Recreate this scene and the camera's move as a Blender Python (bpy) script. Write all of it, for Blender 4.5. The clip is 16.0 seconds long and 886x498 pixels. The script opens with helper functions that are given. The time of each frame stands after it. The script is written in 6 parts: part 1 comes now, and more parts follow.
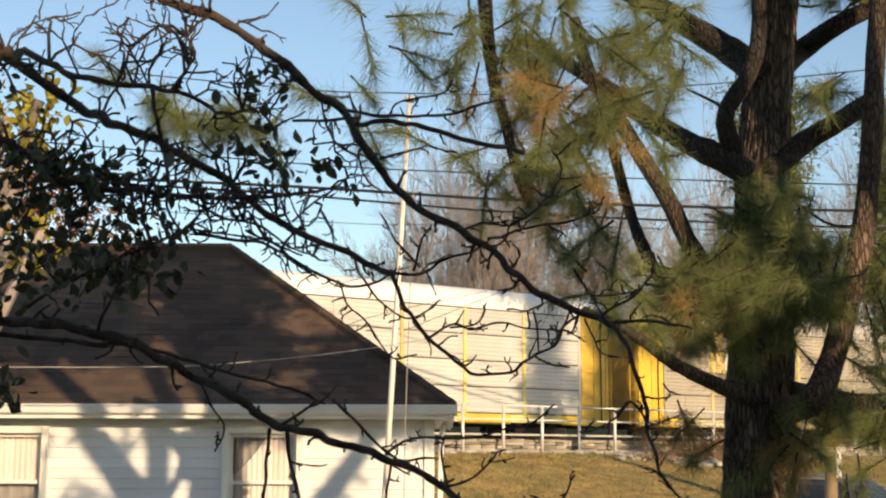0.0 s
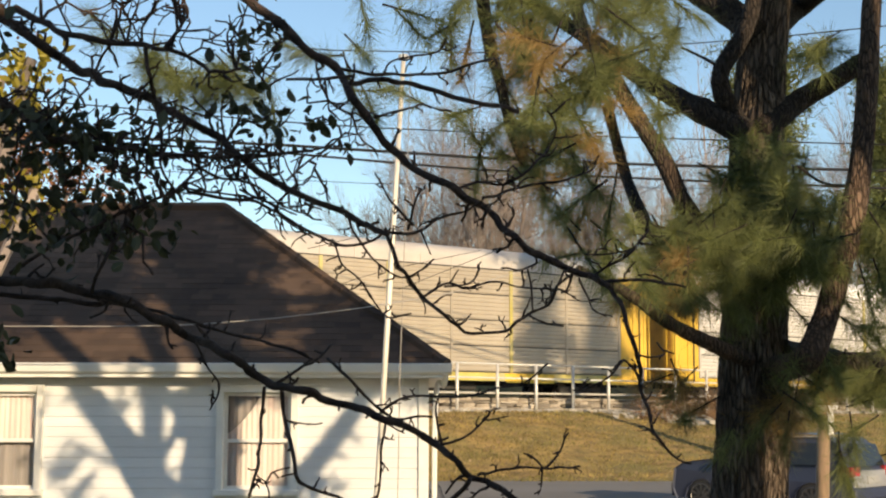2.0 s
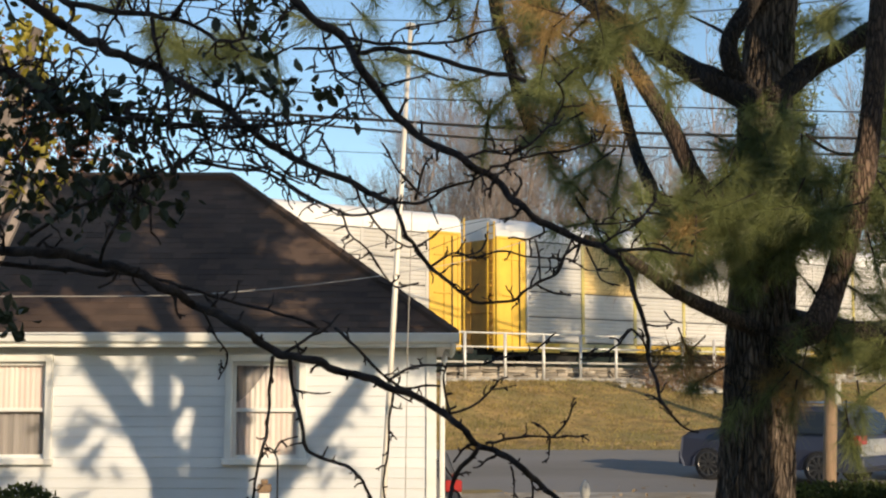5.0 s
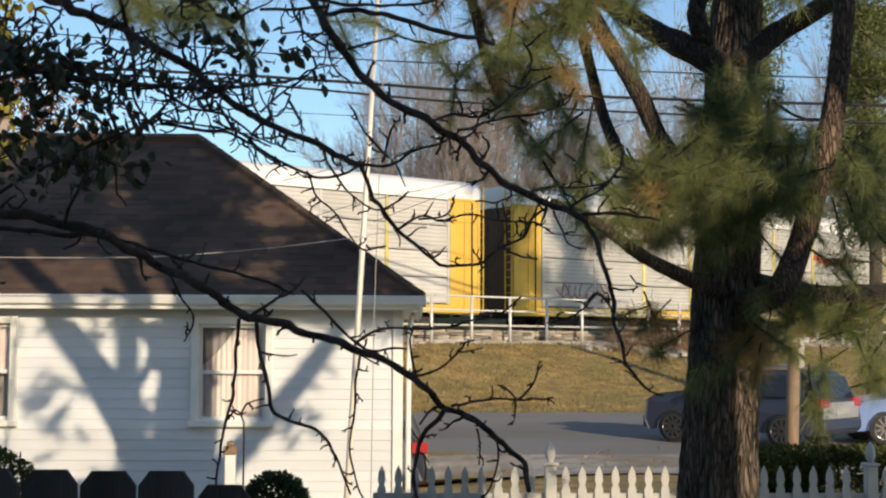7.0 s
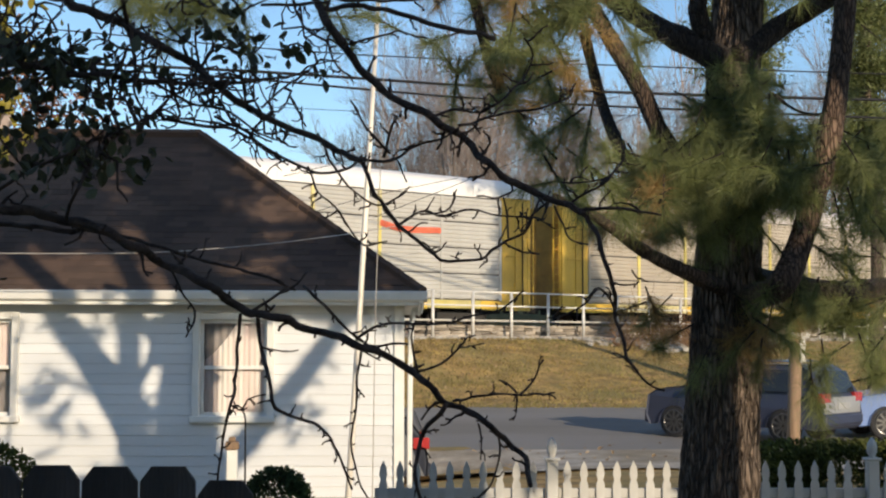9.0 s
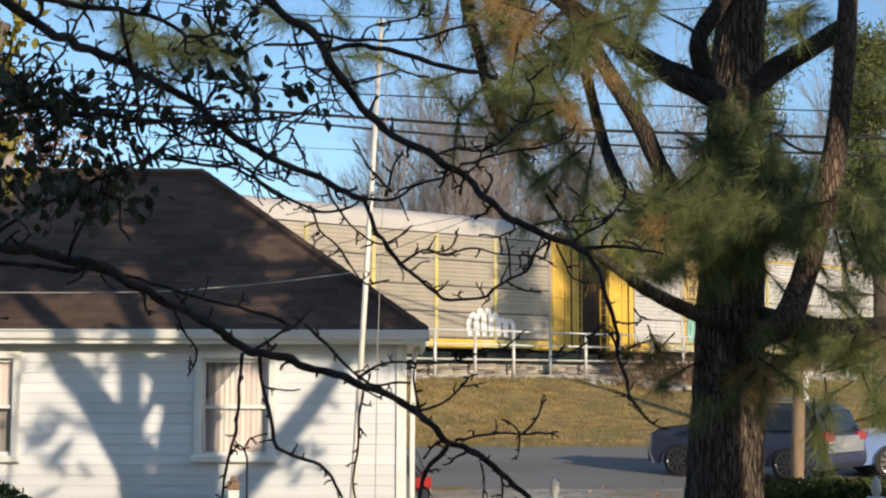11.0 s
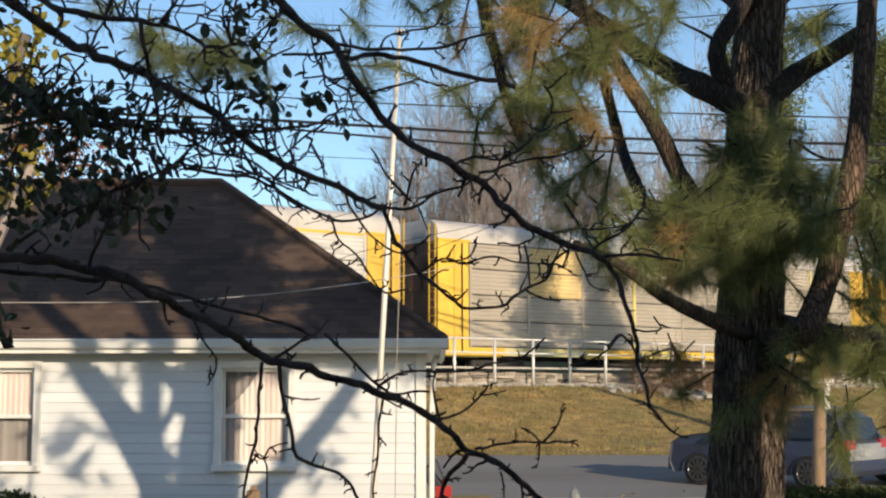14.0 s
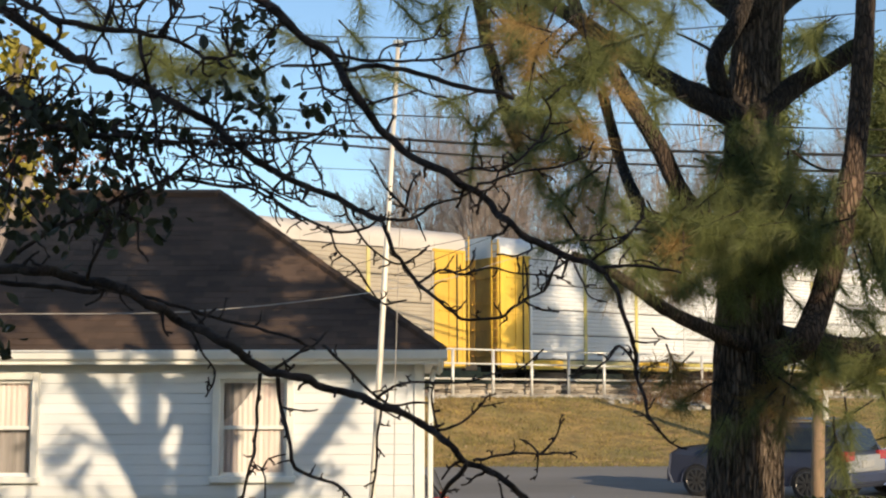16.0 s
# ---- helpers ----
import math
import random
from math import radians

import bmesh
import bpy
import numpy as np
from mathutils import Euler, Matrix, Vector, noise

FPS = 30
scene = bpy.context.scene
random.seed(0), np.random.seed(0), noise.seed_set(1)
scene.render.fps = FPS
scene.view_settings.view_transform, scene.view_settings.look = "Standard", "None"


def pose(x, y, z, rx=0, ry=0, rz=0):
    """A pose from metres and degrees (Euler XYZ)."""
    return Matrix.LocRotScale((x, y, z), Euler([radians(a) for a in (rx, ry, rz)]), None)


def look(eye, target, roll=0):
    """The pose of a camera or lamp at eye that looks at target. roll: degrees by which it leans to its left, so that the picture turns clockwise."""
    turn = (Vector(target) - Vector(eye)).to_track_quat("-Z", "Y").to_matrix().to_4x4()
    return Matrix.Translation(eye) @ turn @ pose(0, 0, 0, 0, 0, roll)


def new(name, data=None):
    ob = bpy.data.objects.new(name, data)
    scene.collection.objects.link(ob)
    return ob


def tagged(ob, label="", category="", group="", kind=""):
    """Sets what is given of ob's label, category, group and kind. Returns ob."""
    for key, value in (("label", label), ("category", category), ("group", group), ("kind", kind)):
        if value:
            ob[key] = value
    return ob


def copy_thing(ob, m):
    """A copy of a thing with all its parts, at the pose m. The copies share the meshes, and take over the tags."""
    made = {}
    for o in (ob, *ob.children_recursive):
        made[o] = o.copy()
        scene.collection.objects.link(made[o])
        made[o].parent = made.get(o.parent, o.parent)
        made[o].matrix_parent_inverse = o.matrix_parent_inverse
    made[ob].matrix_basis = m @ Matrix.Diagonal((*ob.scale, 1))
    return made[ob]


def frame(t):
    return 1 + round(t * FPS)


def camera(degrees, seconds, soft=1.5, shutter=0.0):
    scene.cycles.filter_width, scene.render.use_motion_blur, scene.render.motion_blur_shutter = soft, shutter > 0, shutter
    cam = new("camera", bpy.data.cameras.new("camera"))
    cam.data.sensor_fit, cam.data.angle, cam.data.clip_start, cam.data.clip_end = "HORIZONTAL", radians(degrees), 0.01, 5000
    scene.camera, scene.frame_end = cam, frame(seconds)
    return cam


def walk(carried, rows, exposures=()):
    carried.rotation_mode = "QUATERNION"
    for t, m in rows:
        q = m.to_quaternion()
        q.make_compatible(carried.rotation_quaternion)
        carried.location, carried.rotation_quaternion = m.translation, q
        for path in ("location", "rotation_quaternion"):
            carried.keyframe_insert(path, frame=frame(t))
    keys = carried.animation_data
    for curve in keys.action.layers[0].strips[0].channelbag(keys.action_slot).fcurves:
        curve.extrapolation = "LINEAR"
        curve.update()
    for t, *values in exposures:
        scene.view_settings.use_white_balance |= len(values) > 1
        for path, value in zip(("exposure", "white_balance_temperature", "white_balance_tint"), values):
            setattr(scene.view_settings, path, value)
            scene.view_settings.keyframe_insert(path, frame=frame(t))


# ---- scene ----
# ---------------------------------------------------------------- camera
EYE_Z = 2.1
TURNS = [
    (0, -0.131, 8.562, -0.150),
    (0.5, -0.518, 7.452, 0.902),
    (1, -0.761, 6.831, 0.720),
    (1.5, -0.843, 6.907, 0.857),
    (2, -0.363, 6.881, -0.108),
    (2.5, -0.120, 6.744, -0.127),
    (3, -0.141, 6.743, -0.150),
    (3.5, 0.000, 6.042, 0.000),
    (6, -0.219, 5.600, -0.208),
    (6.5, -0.819, 5.523, -0.242),
    (7, -1.418, 4.111, -0.211),
    (7.5, -1.727, 3.676, -0.086),
    (8, -1.636, 3.724, -0.058),
    (8.5, -1.412, 3.745, -0.158),
    (11, -1.270, 5.506, -0.067),
    (11.5, -0.900, 5.683, -0.114),
    (12, -0.521, 5.413, 0.302),
    (12.5, -0.665, 5.689, 0.455),
    (13, -0.735, 5.970, 0.458),
    (13.5, -0.454, 5.927, 0.439),
    (14, -0.473, 5.861, 0.070),
    (14.5, -0.494, 6.063, 0.106),
    (15, -0.542, 6.179, 0.030),
    (15.5, -0.598, 6.306, 0.199),
    (16, -0.534, 6.319, 0.088),
]
cam = camera(35.27, 16.0, soft=2.2)
walk(cam, [(t, pose(0, 0, EYE_Z, 90 + pitch, roll, yaw)) for t, yaw, pitch, roll in TURNS],
     exposures=((0, 0.49, 8150, 12), (1, 0.49, 7900, 11), (3.5, 0.41, 7500, 10), (6, 0.27, 6800, 10), (7, 0.26, 6700, 10), (8.5, 0.26, 6600, 10),
                (11, 0.27, 6400, 10), (12, 0.28, 6500, 10), (13, 0.28, 6500, 10), (16, 0.41, 7100, 10)))

# ---------------------------------------------------------------- light
SUN_ELEV = radians(14.5)
SUN_FROM = Vector((0.4982 * math.cos(SUN_ELEV), -0.8671 * math.cos(SUN_ELEV), math.sin(SUN_ELEV)))
world = bpy.data.worlds.new("sky")
scene.world = world
world.use_nodes = True
wn = world.node_tree.nodes
sky = wn.new("ShaderNodeTexSky")
sky.sky_type = "NISHITA"
sky.sun_disc = False
sky.sun_elevation = SUN_ELEV
sky.sun_rotation = math.atan2(SUN_FROM.x, SUN_FROM.y)
sky.air_density = 1.0
sky.dust_density = 0.4
sky.ozone_density = 3.2
wn["Background"].inputs["Strength"].default_value = 0.15
world.node_tree.links.new(sky.outputs["Color"], wn["Background"].inputs["Color"])
sun = new("sun", bpy.data.lights.new("sun", "SUN"))
sun.data.energy = 4.15
sun.data.angle = radians(0.45)
sun.data.color = (1.0, 0.83, 0.61)
sun.matrix_world = look(SUN_FROM * 60, (0, 0, 0))


# ---------------------------------------------------------------- materials
def material(name, color, rough=0.7, metal=0.0, vary=0.25, scale=6.0, fine=60.0, bump=0.0, bump_scale=40.0,
             stretch=(1, 1, 1), translucent=0.0, second=None, second_amount=0.5, rand=0.0, island=0.0, island_color=None, plates=0.0):
    m = bpy.data.materials.new(name)
    m.use_nodes = True
    nt = m.node_tree
    bsdf = nt.nodes["Principled BSDF"]
    out = nt.nodes["Material Output"]
    bsdf.inputs["Roughness"].default_value = rough
    bsdf.inputs["Metallic"].default_value = metal
    co = nt.nodes.new("ShaderNodeTexCoord")
    mp = nt.nodes.new("ShaderNodeMapping")
    mp.inputs["Scale"].default_value = stretch
    nt.links.new(co.outputs["Object"], mp.inputs["Vector"])

    def noise_node(s, detail=4):
        n = nt.nodes.new("ShaderNodeTexNoise")
        n.inputs["Scale"].default_value = s
        n.inputs["Detail"].default_value = detail
        nt.links.new(mp.outputs["Vector"], n.inputs["Vector"])
        return n

    def mix(kind, fac, a, b):
        x = nt.nodes.new("ShaderNodeMix")
        x.data_type = "RGBA"
        x.blend_type = kind
        for sock, v in ((x.inputs["Factor"], fac), (x.inputs["A"], a), (x.inputs["B"], b)):
            if hasattr(v, "links"):
                nt.links.new(v, sock)
            else:
                sock.default_value = v
        return x.outputs["Result"]

    def ramp(v, lo, hi):
        r = nt.nodes.new("ShaderNodeMapRange")
        r.inputs["From Min"].default_value = lo
        r.inputs["From Max"].default_value = hi
        nt.links.new(v, r.inputs["Value"])
        return r.outputs["Result"]

    base = (*color, 1)
    dark = tuple(c * (1 - vary) for c in color) + (1,)
    light = tuple(min(1, c * (1 + vary * 0.6)) for c in color) + (1,)
    n1 = noise_node(scale)
    c = mix("MIX", ramp(n1.outputs["Fac"], 0.3, 0.7), dark, light)
    if second:
        n3 = noise_node(scale * 0.37, 6)
        f = nt.nodes.new("ShaderNodeMath")
        f.operation = "MULTIPLY"
        f.inputs[1].default_value = second_amount
        nt.links.new(ramp(n3.outputs["Fac"], 0.42, 0.62), f.inputs[0])
        c = mix("MIX", f.outputs[0], c, (*second, 1))
    n2 = noise_node(fine)
    g = mix("MIX", n2.outputs["Fac"], (1 - vary * 0.5,) * 3 + (1,), (1 + vary * 0.4,) * 3 + (1,))
    c = mix("MULTIPLY", 1.0, c, g)
    crack = None
    if plates:
        shift = nt.nodes.new("ShaderNodeVectorMath")
        shift.operation = "MULTIPLY_ADD"
        shift.inputs[1].default_value = (0.05, 0.05, 0.05)
        nt.links.new(noise_node(9.0).outputs["Color"], shift.inputs[0])
        nt.links.new(mp.outputs["Vector"], shift.inputs[2])
        vo = nt.nodes.new("ShaderNodeTexVoronoi")
        vo.feature = "DISTANCE_TO_EDGE"
        vo.inputs["Scale"].default_value = plates
        nt.links.new(shift.outputs[0], vo.inputs["Vector"])
        crack = ramp(vo.outputs["Distance"], 0.02, 0.24)
        c = mix("MULTIPLY", 1.0, c, mix("MIX", crack, (0.3, 0.28, 0.26, 1), (1, 1, 1, 1)))
    if rand:
        oi = nt.nodes.new("ShaderNodeObjectInfo")
        r = nt.nodes.new("ShaderNodeMapRange")
        r.inputs["To Min"].default_value, r.inputs["To Max"].default_value = 1 - rand, 1 + rand * 0.4
        nt.links.new(oi.outputs["Random"], r.inputs["Value"])
        c = mix("MULTIPLY", 1.0, c, r.outputs["Result"])
    if island:
        ge = nt.nodes.new("ShaderNodeNewGeometry")
        if island_color:
            c = mix("MIX", ramp(ge.outputs["Random Per Island"], 1 - island, 1 - island + 0.15), c, (*island_color, 1))
        else:
            r = nt.nodes.new("ShaderNodeMapRange")
            r.inputs["To Min"].default_value, r.inputs["To Max"].default_value = 1 - island, 1 + island * 0.5
            nt.links.new(ge.outputs["Random Per Island"], r.inputs["Value"])
            c = mix("MULTIPLY", 1.0, c, r.outputs["Result"])
    nt.links.new(c, bsdf.inputs["Base Color"])
    if bump:
        b = nt.nodes.new("ShaderNodeBump")
        b.inputs["Strength"].default_value = min(1.0, bump)
        b.inputs["Distance"].default_value = 0.02
        nb = noise_node(bump_scale, 6)
        if crack:
            both = nt.nodes.new("ShaderNodeMath")
            both.operation = "MULTIPLY_ADD"
            both.inputs[1].default_value = 0.35
            nt.links.new(nb.outputs["Fac"], both.inputs[0])
            nt.links.new(crack, both.inputs[2])
            nt.links.new(both.outputs[0], b.inputs["Height"])
        else:
            nt.links.new(nb.outputs["Fac"], b.inputs["Height"])
        nt.links.new(b.outputs["Normal"], bsdf.inputs["Normal"])
    if translucent:
        tr = nt.nodes.new("ShaderNodeBsdfTranslucent")
        nt.links.new(c, tr.inputs["Color"])
        ms = nt.nodes.new("ShaderNodeMixShader")
        ms.inputs["Fac"].default_value = translucent
        nt.links.new(bsdf.outputs["BSDF"], ms.inputs[1])
        nt.links.new(tr.outputs["BSDF"], ms.inputs[2])
        nt.links.new(ms.outputs["Shader"], out.inputs["Surface"])
    return m


def glass_material(name, tint=(0.9, 0.95, 0.95)):
    m = bpy.data.materials.new(name)
    m.use_nodes = True
    nt = m.node_tree
    nt.nodes.remove(nt.nodes["Principled BSDF"])
    tr = nt.nodes.new("ShaderNodeBsdfTransparent")
    tr.inputs["Color"].default_value = (*tint, 1)
    gl = nt.nodes.new("ShaderNodeBsdfGlossy")
    gl.inputs["Roughness"].default_value = 0.03
    fr = nt.nodes.new("ShaderNodeFresnel")
    fr.inputs["IOR"].default_value = 1.5
    ms = nt.nodes.new("ShaderNodeMixShader")
    nt.links.new(fr.outputs["Fac"], ms.inputs["Fac"])
    nt.links.new(tr.outputs["BSDF"], ms.inputs[1])
    nt.links.new(gl.outputs["BSDF"], ms.inputs[2])
    nt.links.new(ms.outputs["Shader"], nt.nodes["Material Output"].inputs["Surface"])
    return m


BARK_DARK = material("orchard_bark", (0.062, 0.04, 0.03), 0.95, vary=0.5, scale=14, fine=90, bump=0.8, bump_scale=60)
PINE_BARK = material("pine_bark", (0.23, 0.175, 0.135), 0.95, vary=0.6, scale=20, fine=70, bump=1.0, bump_scale=24,
                     stretch=(1, 1, 0.16), second=(0.12, 0.09, 0.07), second_amount=0.6, plates=40.0)
# near-black: the shade lying on most pine limbs is put into this colour
SHADED_LIMB_BARK = material("shaded_pine_limb_bark", (0.035, 0.026, 0.022), 0.9, vary=0.6, scale=9, fine=40, bump=0.9, bump_scale=30,
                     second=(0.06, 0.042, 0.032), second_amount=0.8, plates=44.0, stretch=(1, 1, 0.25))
# the paler, reddish copy for limbs that look sunlit
RED_LIT_BARK = material("reddish_lit_pine_bark", (0.2, 0.13, 0.09), 0.9, vary=0.6, scale=9, fine=40, bump=0.9, bump_scale=30,
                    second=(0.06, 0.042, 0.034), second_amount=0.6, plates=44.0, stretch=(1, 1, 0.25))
NEEDLE = material("pine_needle", (0.19, 0.22, 0.075), 0.55, vary=0.3, scale=1.2, fine=9, translucent=0.38, island=0.55)
NEEDLE_OLD = material("browned_needle", (0.36, 0.235, 0.085), 0.7, vary=0.3, scale=2, fine=9, translucent=0.3, island=0.5)
LEAF = material("orchard_leaf", (0.065, 0.07, 0.03), 0.55, vary=0.4, scale=3, fine=20, translucent=0.3, island=0.5)
LEAF_YELLOW = material("yellowing_leaf", (0.34, 0.29, 0.04), 0.55, vary=0.3, scale=3, fine=20, translucent=0.45, island=0.45)
LEAF_RUST = material("rusty_autumn_leaf", (0.27, 0.12, 0.06), 0.7, vary=0.4, scale=1, fine=20, translucent=0.3, island=0.6)
WOODS = material("bare_wood", (0.30, 0.25, 0.225), 0.9, vary=0.4, scale=1.5, fine=20, island=0.5)
SIDING = material("white_vinyl_siding", (0.67, 0.685, 0.695), 0.55, vary=0.07, scale=1.3, fine=30, bump=0.12, bump_scale=18,
                  stretch=(0.4, 1, 3), second=(0.58, 0.58, 0.56), second_amount=0.3, rand=0.08)
TRIM = material("white_trim_paint", (0.75, 0.745, 0.71), 0.5, vary=0.08, scale=3, fine=40, second=(0.6, 0.56, 0.48), second_amount=0.3)
SHINGLE = material("brown_asphalt_shingle", (0.076, 0.046, 0.032), 0.95, vary=0.35, scale=1.1, fine=45, bump=0.6, bump_scale=90,
                   second=(0.115, 0.075, 0.052), second_amount=0.6, rand=0.35)
CURTAIN = material("pink_striped_curtain", (0.85, 0.73, 0.69), 0.9, vary=0.06, scale=9, fine=24, stretch=(3.2, 1, 0.05),
                   second=(0.78, 0.5, 0.48), second_amount=0.6)
# dim cloth colour for added sheets that grey the dark panes
PANE_DIMMER = material("pane_dimmer_cloth", (0.38, 0.31, 0.3), 0.9, vary=0.2, scale=9, fine=24, stretch=(3, 1, 0.05))
ROOM = material("dark_room", (0.06, 0.055, 0.05), 0.9, vary=0.2)
GLASS = glass_material("window_glass")
ASPHALT = material("asphalt", (0.2, 0.185, 0.165), 0.9, vary=0.22, scale=0.35, fine=14, bump=0.25, bump_scale=80,
                   stretch=(0.35, 1, 1), second=(0.25, 0.24, 0.23), second_amount=0.6)
SANDY = material("sandy_gravel", (0.45, 0.4, 0.33), 0.95, vary=0.4, scale=1.5, fine=12, bump=0.6, bump_scale=20, second=(0.22, 0.17, 0.1), second_amount=0.7)
LAWN = material("dry_lawn", (0.36, 0.235, 0.085), 0.95, vary=0.6, scale=1.9, fine=11, bump=0.9, bump_scale=9,
                second=(0.21, 0.175, 0.062), second_amount=0.8)
GRASS = material("grass_blade", (0.38, 0.28, 0.1), 0.8, vary=0.5, scale=1.3, fine=6, translucent=0.3, island=0.6, second=(0.2, 0.2, 0.07), second_amount=0.7)
GRAVEL = material("ballast_stone", (0.3, 0.28, 0.26), 0.95, vary=0.35, scale=4, fine=30, bump=0.8, bump_scale=20, island=0.5)
PALE_STONE = material("pale_limestone", (0.58, 0.55, 0.5), 0.9, vary=0.25, scale=2, fine=18, bump=0.5, bump_scale=12, rand=0.35, island=0.4)
EDGE_STONE = material("dry_stacked_stone", (0.42, 0.37, 0.31), 0.95, vary=0.4, scale=3, fine=22, bump=0.6, bump_scale=14, rand=0.6)
GALV = material("galvanised_rail", (0.62, 0.61, 0.58), 0.4, metal=0.25, vary=0.12, scale=3, fine=30)
MAST = material("aluminium_mast", (0.78, 0.73, 0.65), 0.4, metal=0.1, vary=0.15, scale=3, fine=20)
CABLE = material("cable_sheath", (0.014, 0.014, 0.018), 0.85, vary=0.2)
CABLE_PALE = material("pale_service_cable", (0.36, 0.33, 0.3), 0.4, vary=0.2)
PICKET = material("white_picket_paint", (0.52, 0.52, 0.5), 0.55, vary=0.12, scale=6, fine=50, second=(0.42, 0.4, 0.35),
                  second_amount=0.4, rand=0.12)
PLANK = material("weathered_fence_plank", (0.075, 0.062, 0.055), 0.9, vary=0.4, scale=5, fine=60, bump=0.6, bump_scale=40,
                 stretch=(4, 1, 0.3), rand=0.3)
BUSH = material("shrub_leaf", (0.05, 0.08, 0.022), 0.85, vary=0.4, scale=2, fine=12, translucent=0.25, island=0.55)
HEDGE = material("hedge_leaf", (0.085, 0.1, 0.02), 0.85, vary=0.4, scale=2, fine=12, translucent=0.25, island=0.55)
POST = material("bare_post_wood", (0.3, 0.2, 0.125), 0.85, vary=0.35, scale=4, fine=40, bump=0.4, bump_scale=30, stretch=(4, 4, 0.3))
CAR_BLUE = material("slate_car_paint", (0.032, 0.04, 0.07), 0.3, vary=0.06, scale=2)
CAR_LIGHTBLUE = material("bright_blue_car_paint", (0.14, 0.22, 0.44), 0.22, vary=0.06, scale=2)
# pale copy of car paint: sun reflected off a tailgate, put into colour
CAR_SUNLIT = material("sunlit_car_paint", (0.38, 0.38, 0.36), 0.3, metal=0.4, vary=0.08, scale=2)
CAR_GREY = material("dark_grey_car_paint", (0.03, 0.035, 0.05), 0.3, vary=0.06, scale=2)
CAR_GLASS = material("tinted_car_glass", (0.02, 0.025, 0.03), 0.08, vary=0.1)
TYRE = material("tyre_rubber", (0.025, 0.025, 0.027), 0.85, vary=0.2, scale=20)
ALLOY = material("alloy_rim", (0.11, 0.11, 0.11), 0.3, metal=0.7, vary=0.1)
RED_LENS = material("red_lamp_lens", (0.34, 0.03, 0.03), 0.2, vary=0.1)
PLATE = material("pale_plate", (0.3, 0.3, 0.29), 0.5, vary=0.05)
CHROME = material("chrome_trim", (0.7, 0.7, 0.7), 0.15, metal=0.9, vary=0.05)
UNDER = material("dark_underframe", (0.03, 0.028, 0.026), 0.8, vary=0.3)
YELLOW = material("yellow_rail_paint", (0.72, 0.47, 0.06), 0.5, vary=0.18, scale=0.9, fine=12, second=(0.5, 0.3, 0.06), second_amount=0.45, rand=0.1)
ACCENT = material("sun_faded_yellow_panel", (0.66, 0.48, 0.20), 0.5, vary=0.2, scale=0.9, fine=10, second=(0.56, 0.44, 0.26), second_amount=0.6, rand=0.1)
FADED = material("faded_yellow_paint", (0.62, 0.53, 0.16), 0.5, vary=0.3, scale=1.2, fine=10, second=(0.5, 0.46, 0.34), second_amount=0.6, rand=0.25)
# yellow door paint browned, to put the end face's shade into the colour
SHADED_LEAF = material("shaded_yellow_door", (0.55, 0.31, 0.05), 0.6, vary=0.3, scale=1.2, fine=10, second=(0.4, 0.21, 0.06), second_amount=0.5)
RUST_LEAF = material("rust_brown_door", (0.13, 0.075, 0.045), 0.7, vary=0.35, scale=1.2, fine=10, second=(0.08, 0.055, 0.04), second_amount=0.6)
RAIL_STEEL = material("rail_steel", (0.25, 0.2, 0.17), 0.5, metal=0.6, vary=0.3)
CONCRETE = material("pale_concrete_walk", (0.43, 0.41, 0.37), 0.85, vary=0.2, scale=1, fine=20, bump=0.3, bump_scale=20)
PINK_PAINT = material("pink_spray_paint", (0.27, 0.12, 0.12), 0.6, vary=0.4, scale=3, fine=8, second=(0.4, 0.36, 0.34), second_amount=0.5)
WHITE_PAINT = material("white_spray_paint", (0.8, 0.78, 0.76), 0.6, vary=0.2, scale=3, fine=8)
TEAL_PAINT = material("teal_spray_paint", (0.25, 0.48, 0.4), 0.6, vary=0.3, scale=3, fine=8)
RED_PAINT = material("red_spray_paint", (0.6, 0.12, 0.06), 0.6, vary=0.3, scale=3, fine=8)
SCRAWL = material("grey_spray_paint", (0.16, 0.14, 0.13), 0.6, vary=0.3, scale=3, fine=8)
LOGO_BLUE = material("blue_panel_paint", (0.08, 0.09, 0.25), 0.5, vary=0.15)


def panel_material(name, color, stain):
    return material(name, color, 0.42, metal=0.15, vary=0.10, scale=0.7, fine=9, stretch=(1, 1, 0.25), second=stain,
                    second_amount=0.45, bump=0.1, bump_scale=3, rand=0.10)


PANEL = {
    "white": panel_material("white_steel_panel", (0.57, 0.55, 0.52), (0.46, 0.43, 0.38)),
    "beige": panel_material("dusty_beige_panel", (0.42, 0.37, 0.30), (0.34, 0.29, 0.23)),
    "grey": panel_material("grey_steel_panel", (0.49, 0.48, 0.45), (0.4, 0.37, 0.33)),
    "bright": panel_material("bright_steel_panel", (0.68, 0.69, 0.70), (0.56, 0.56, 0.56)),
}
ROOF = {
    "white": material("white_car_roof", (0.76, 0.75, 0.73), 0.45, vary=0.06, scale=0.8, fine=8, metal=0.1),
    "grey": material("dull_car_roof", (0.5, 0.47, 0.44), 0.6, vary=0.12, scale=0.8, fine=8, second=(0.4, 0.37, 0.35)),
}


# ---------------------------------------------------------------- mesh helpers
def mesh_of(name, bm, mat, smooth=False):
    me = bpy.data.meshes.new(name)
    bm.to_mesh(me)
    bm.free()
    if mat:
        me.materials.append(mat)
    if smooth:
        me.polygons.foreach_set("use_smooth", [True] * len(me.polygons))
    return me


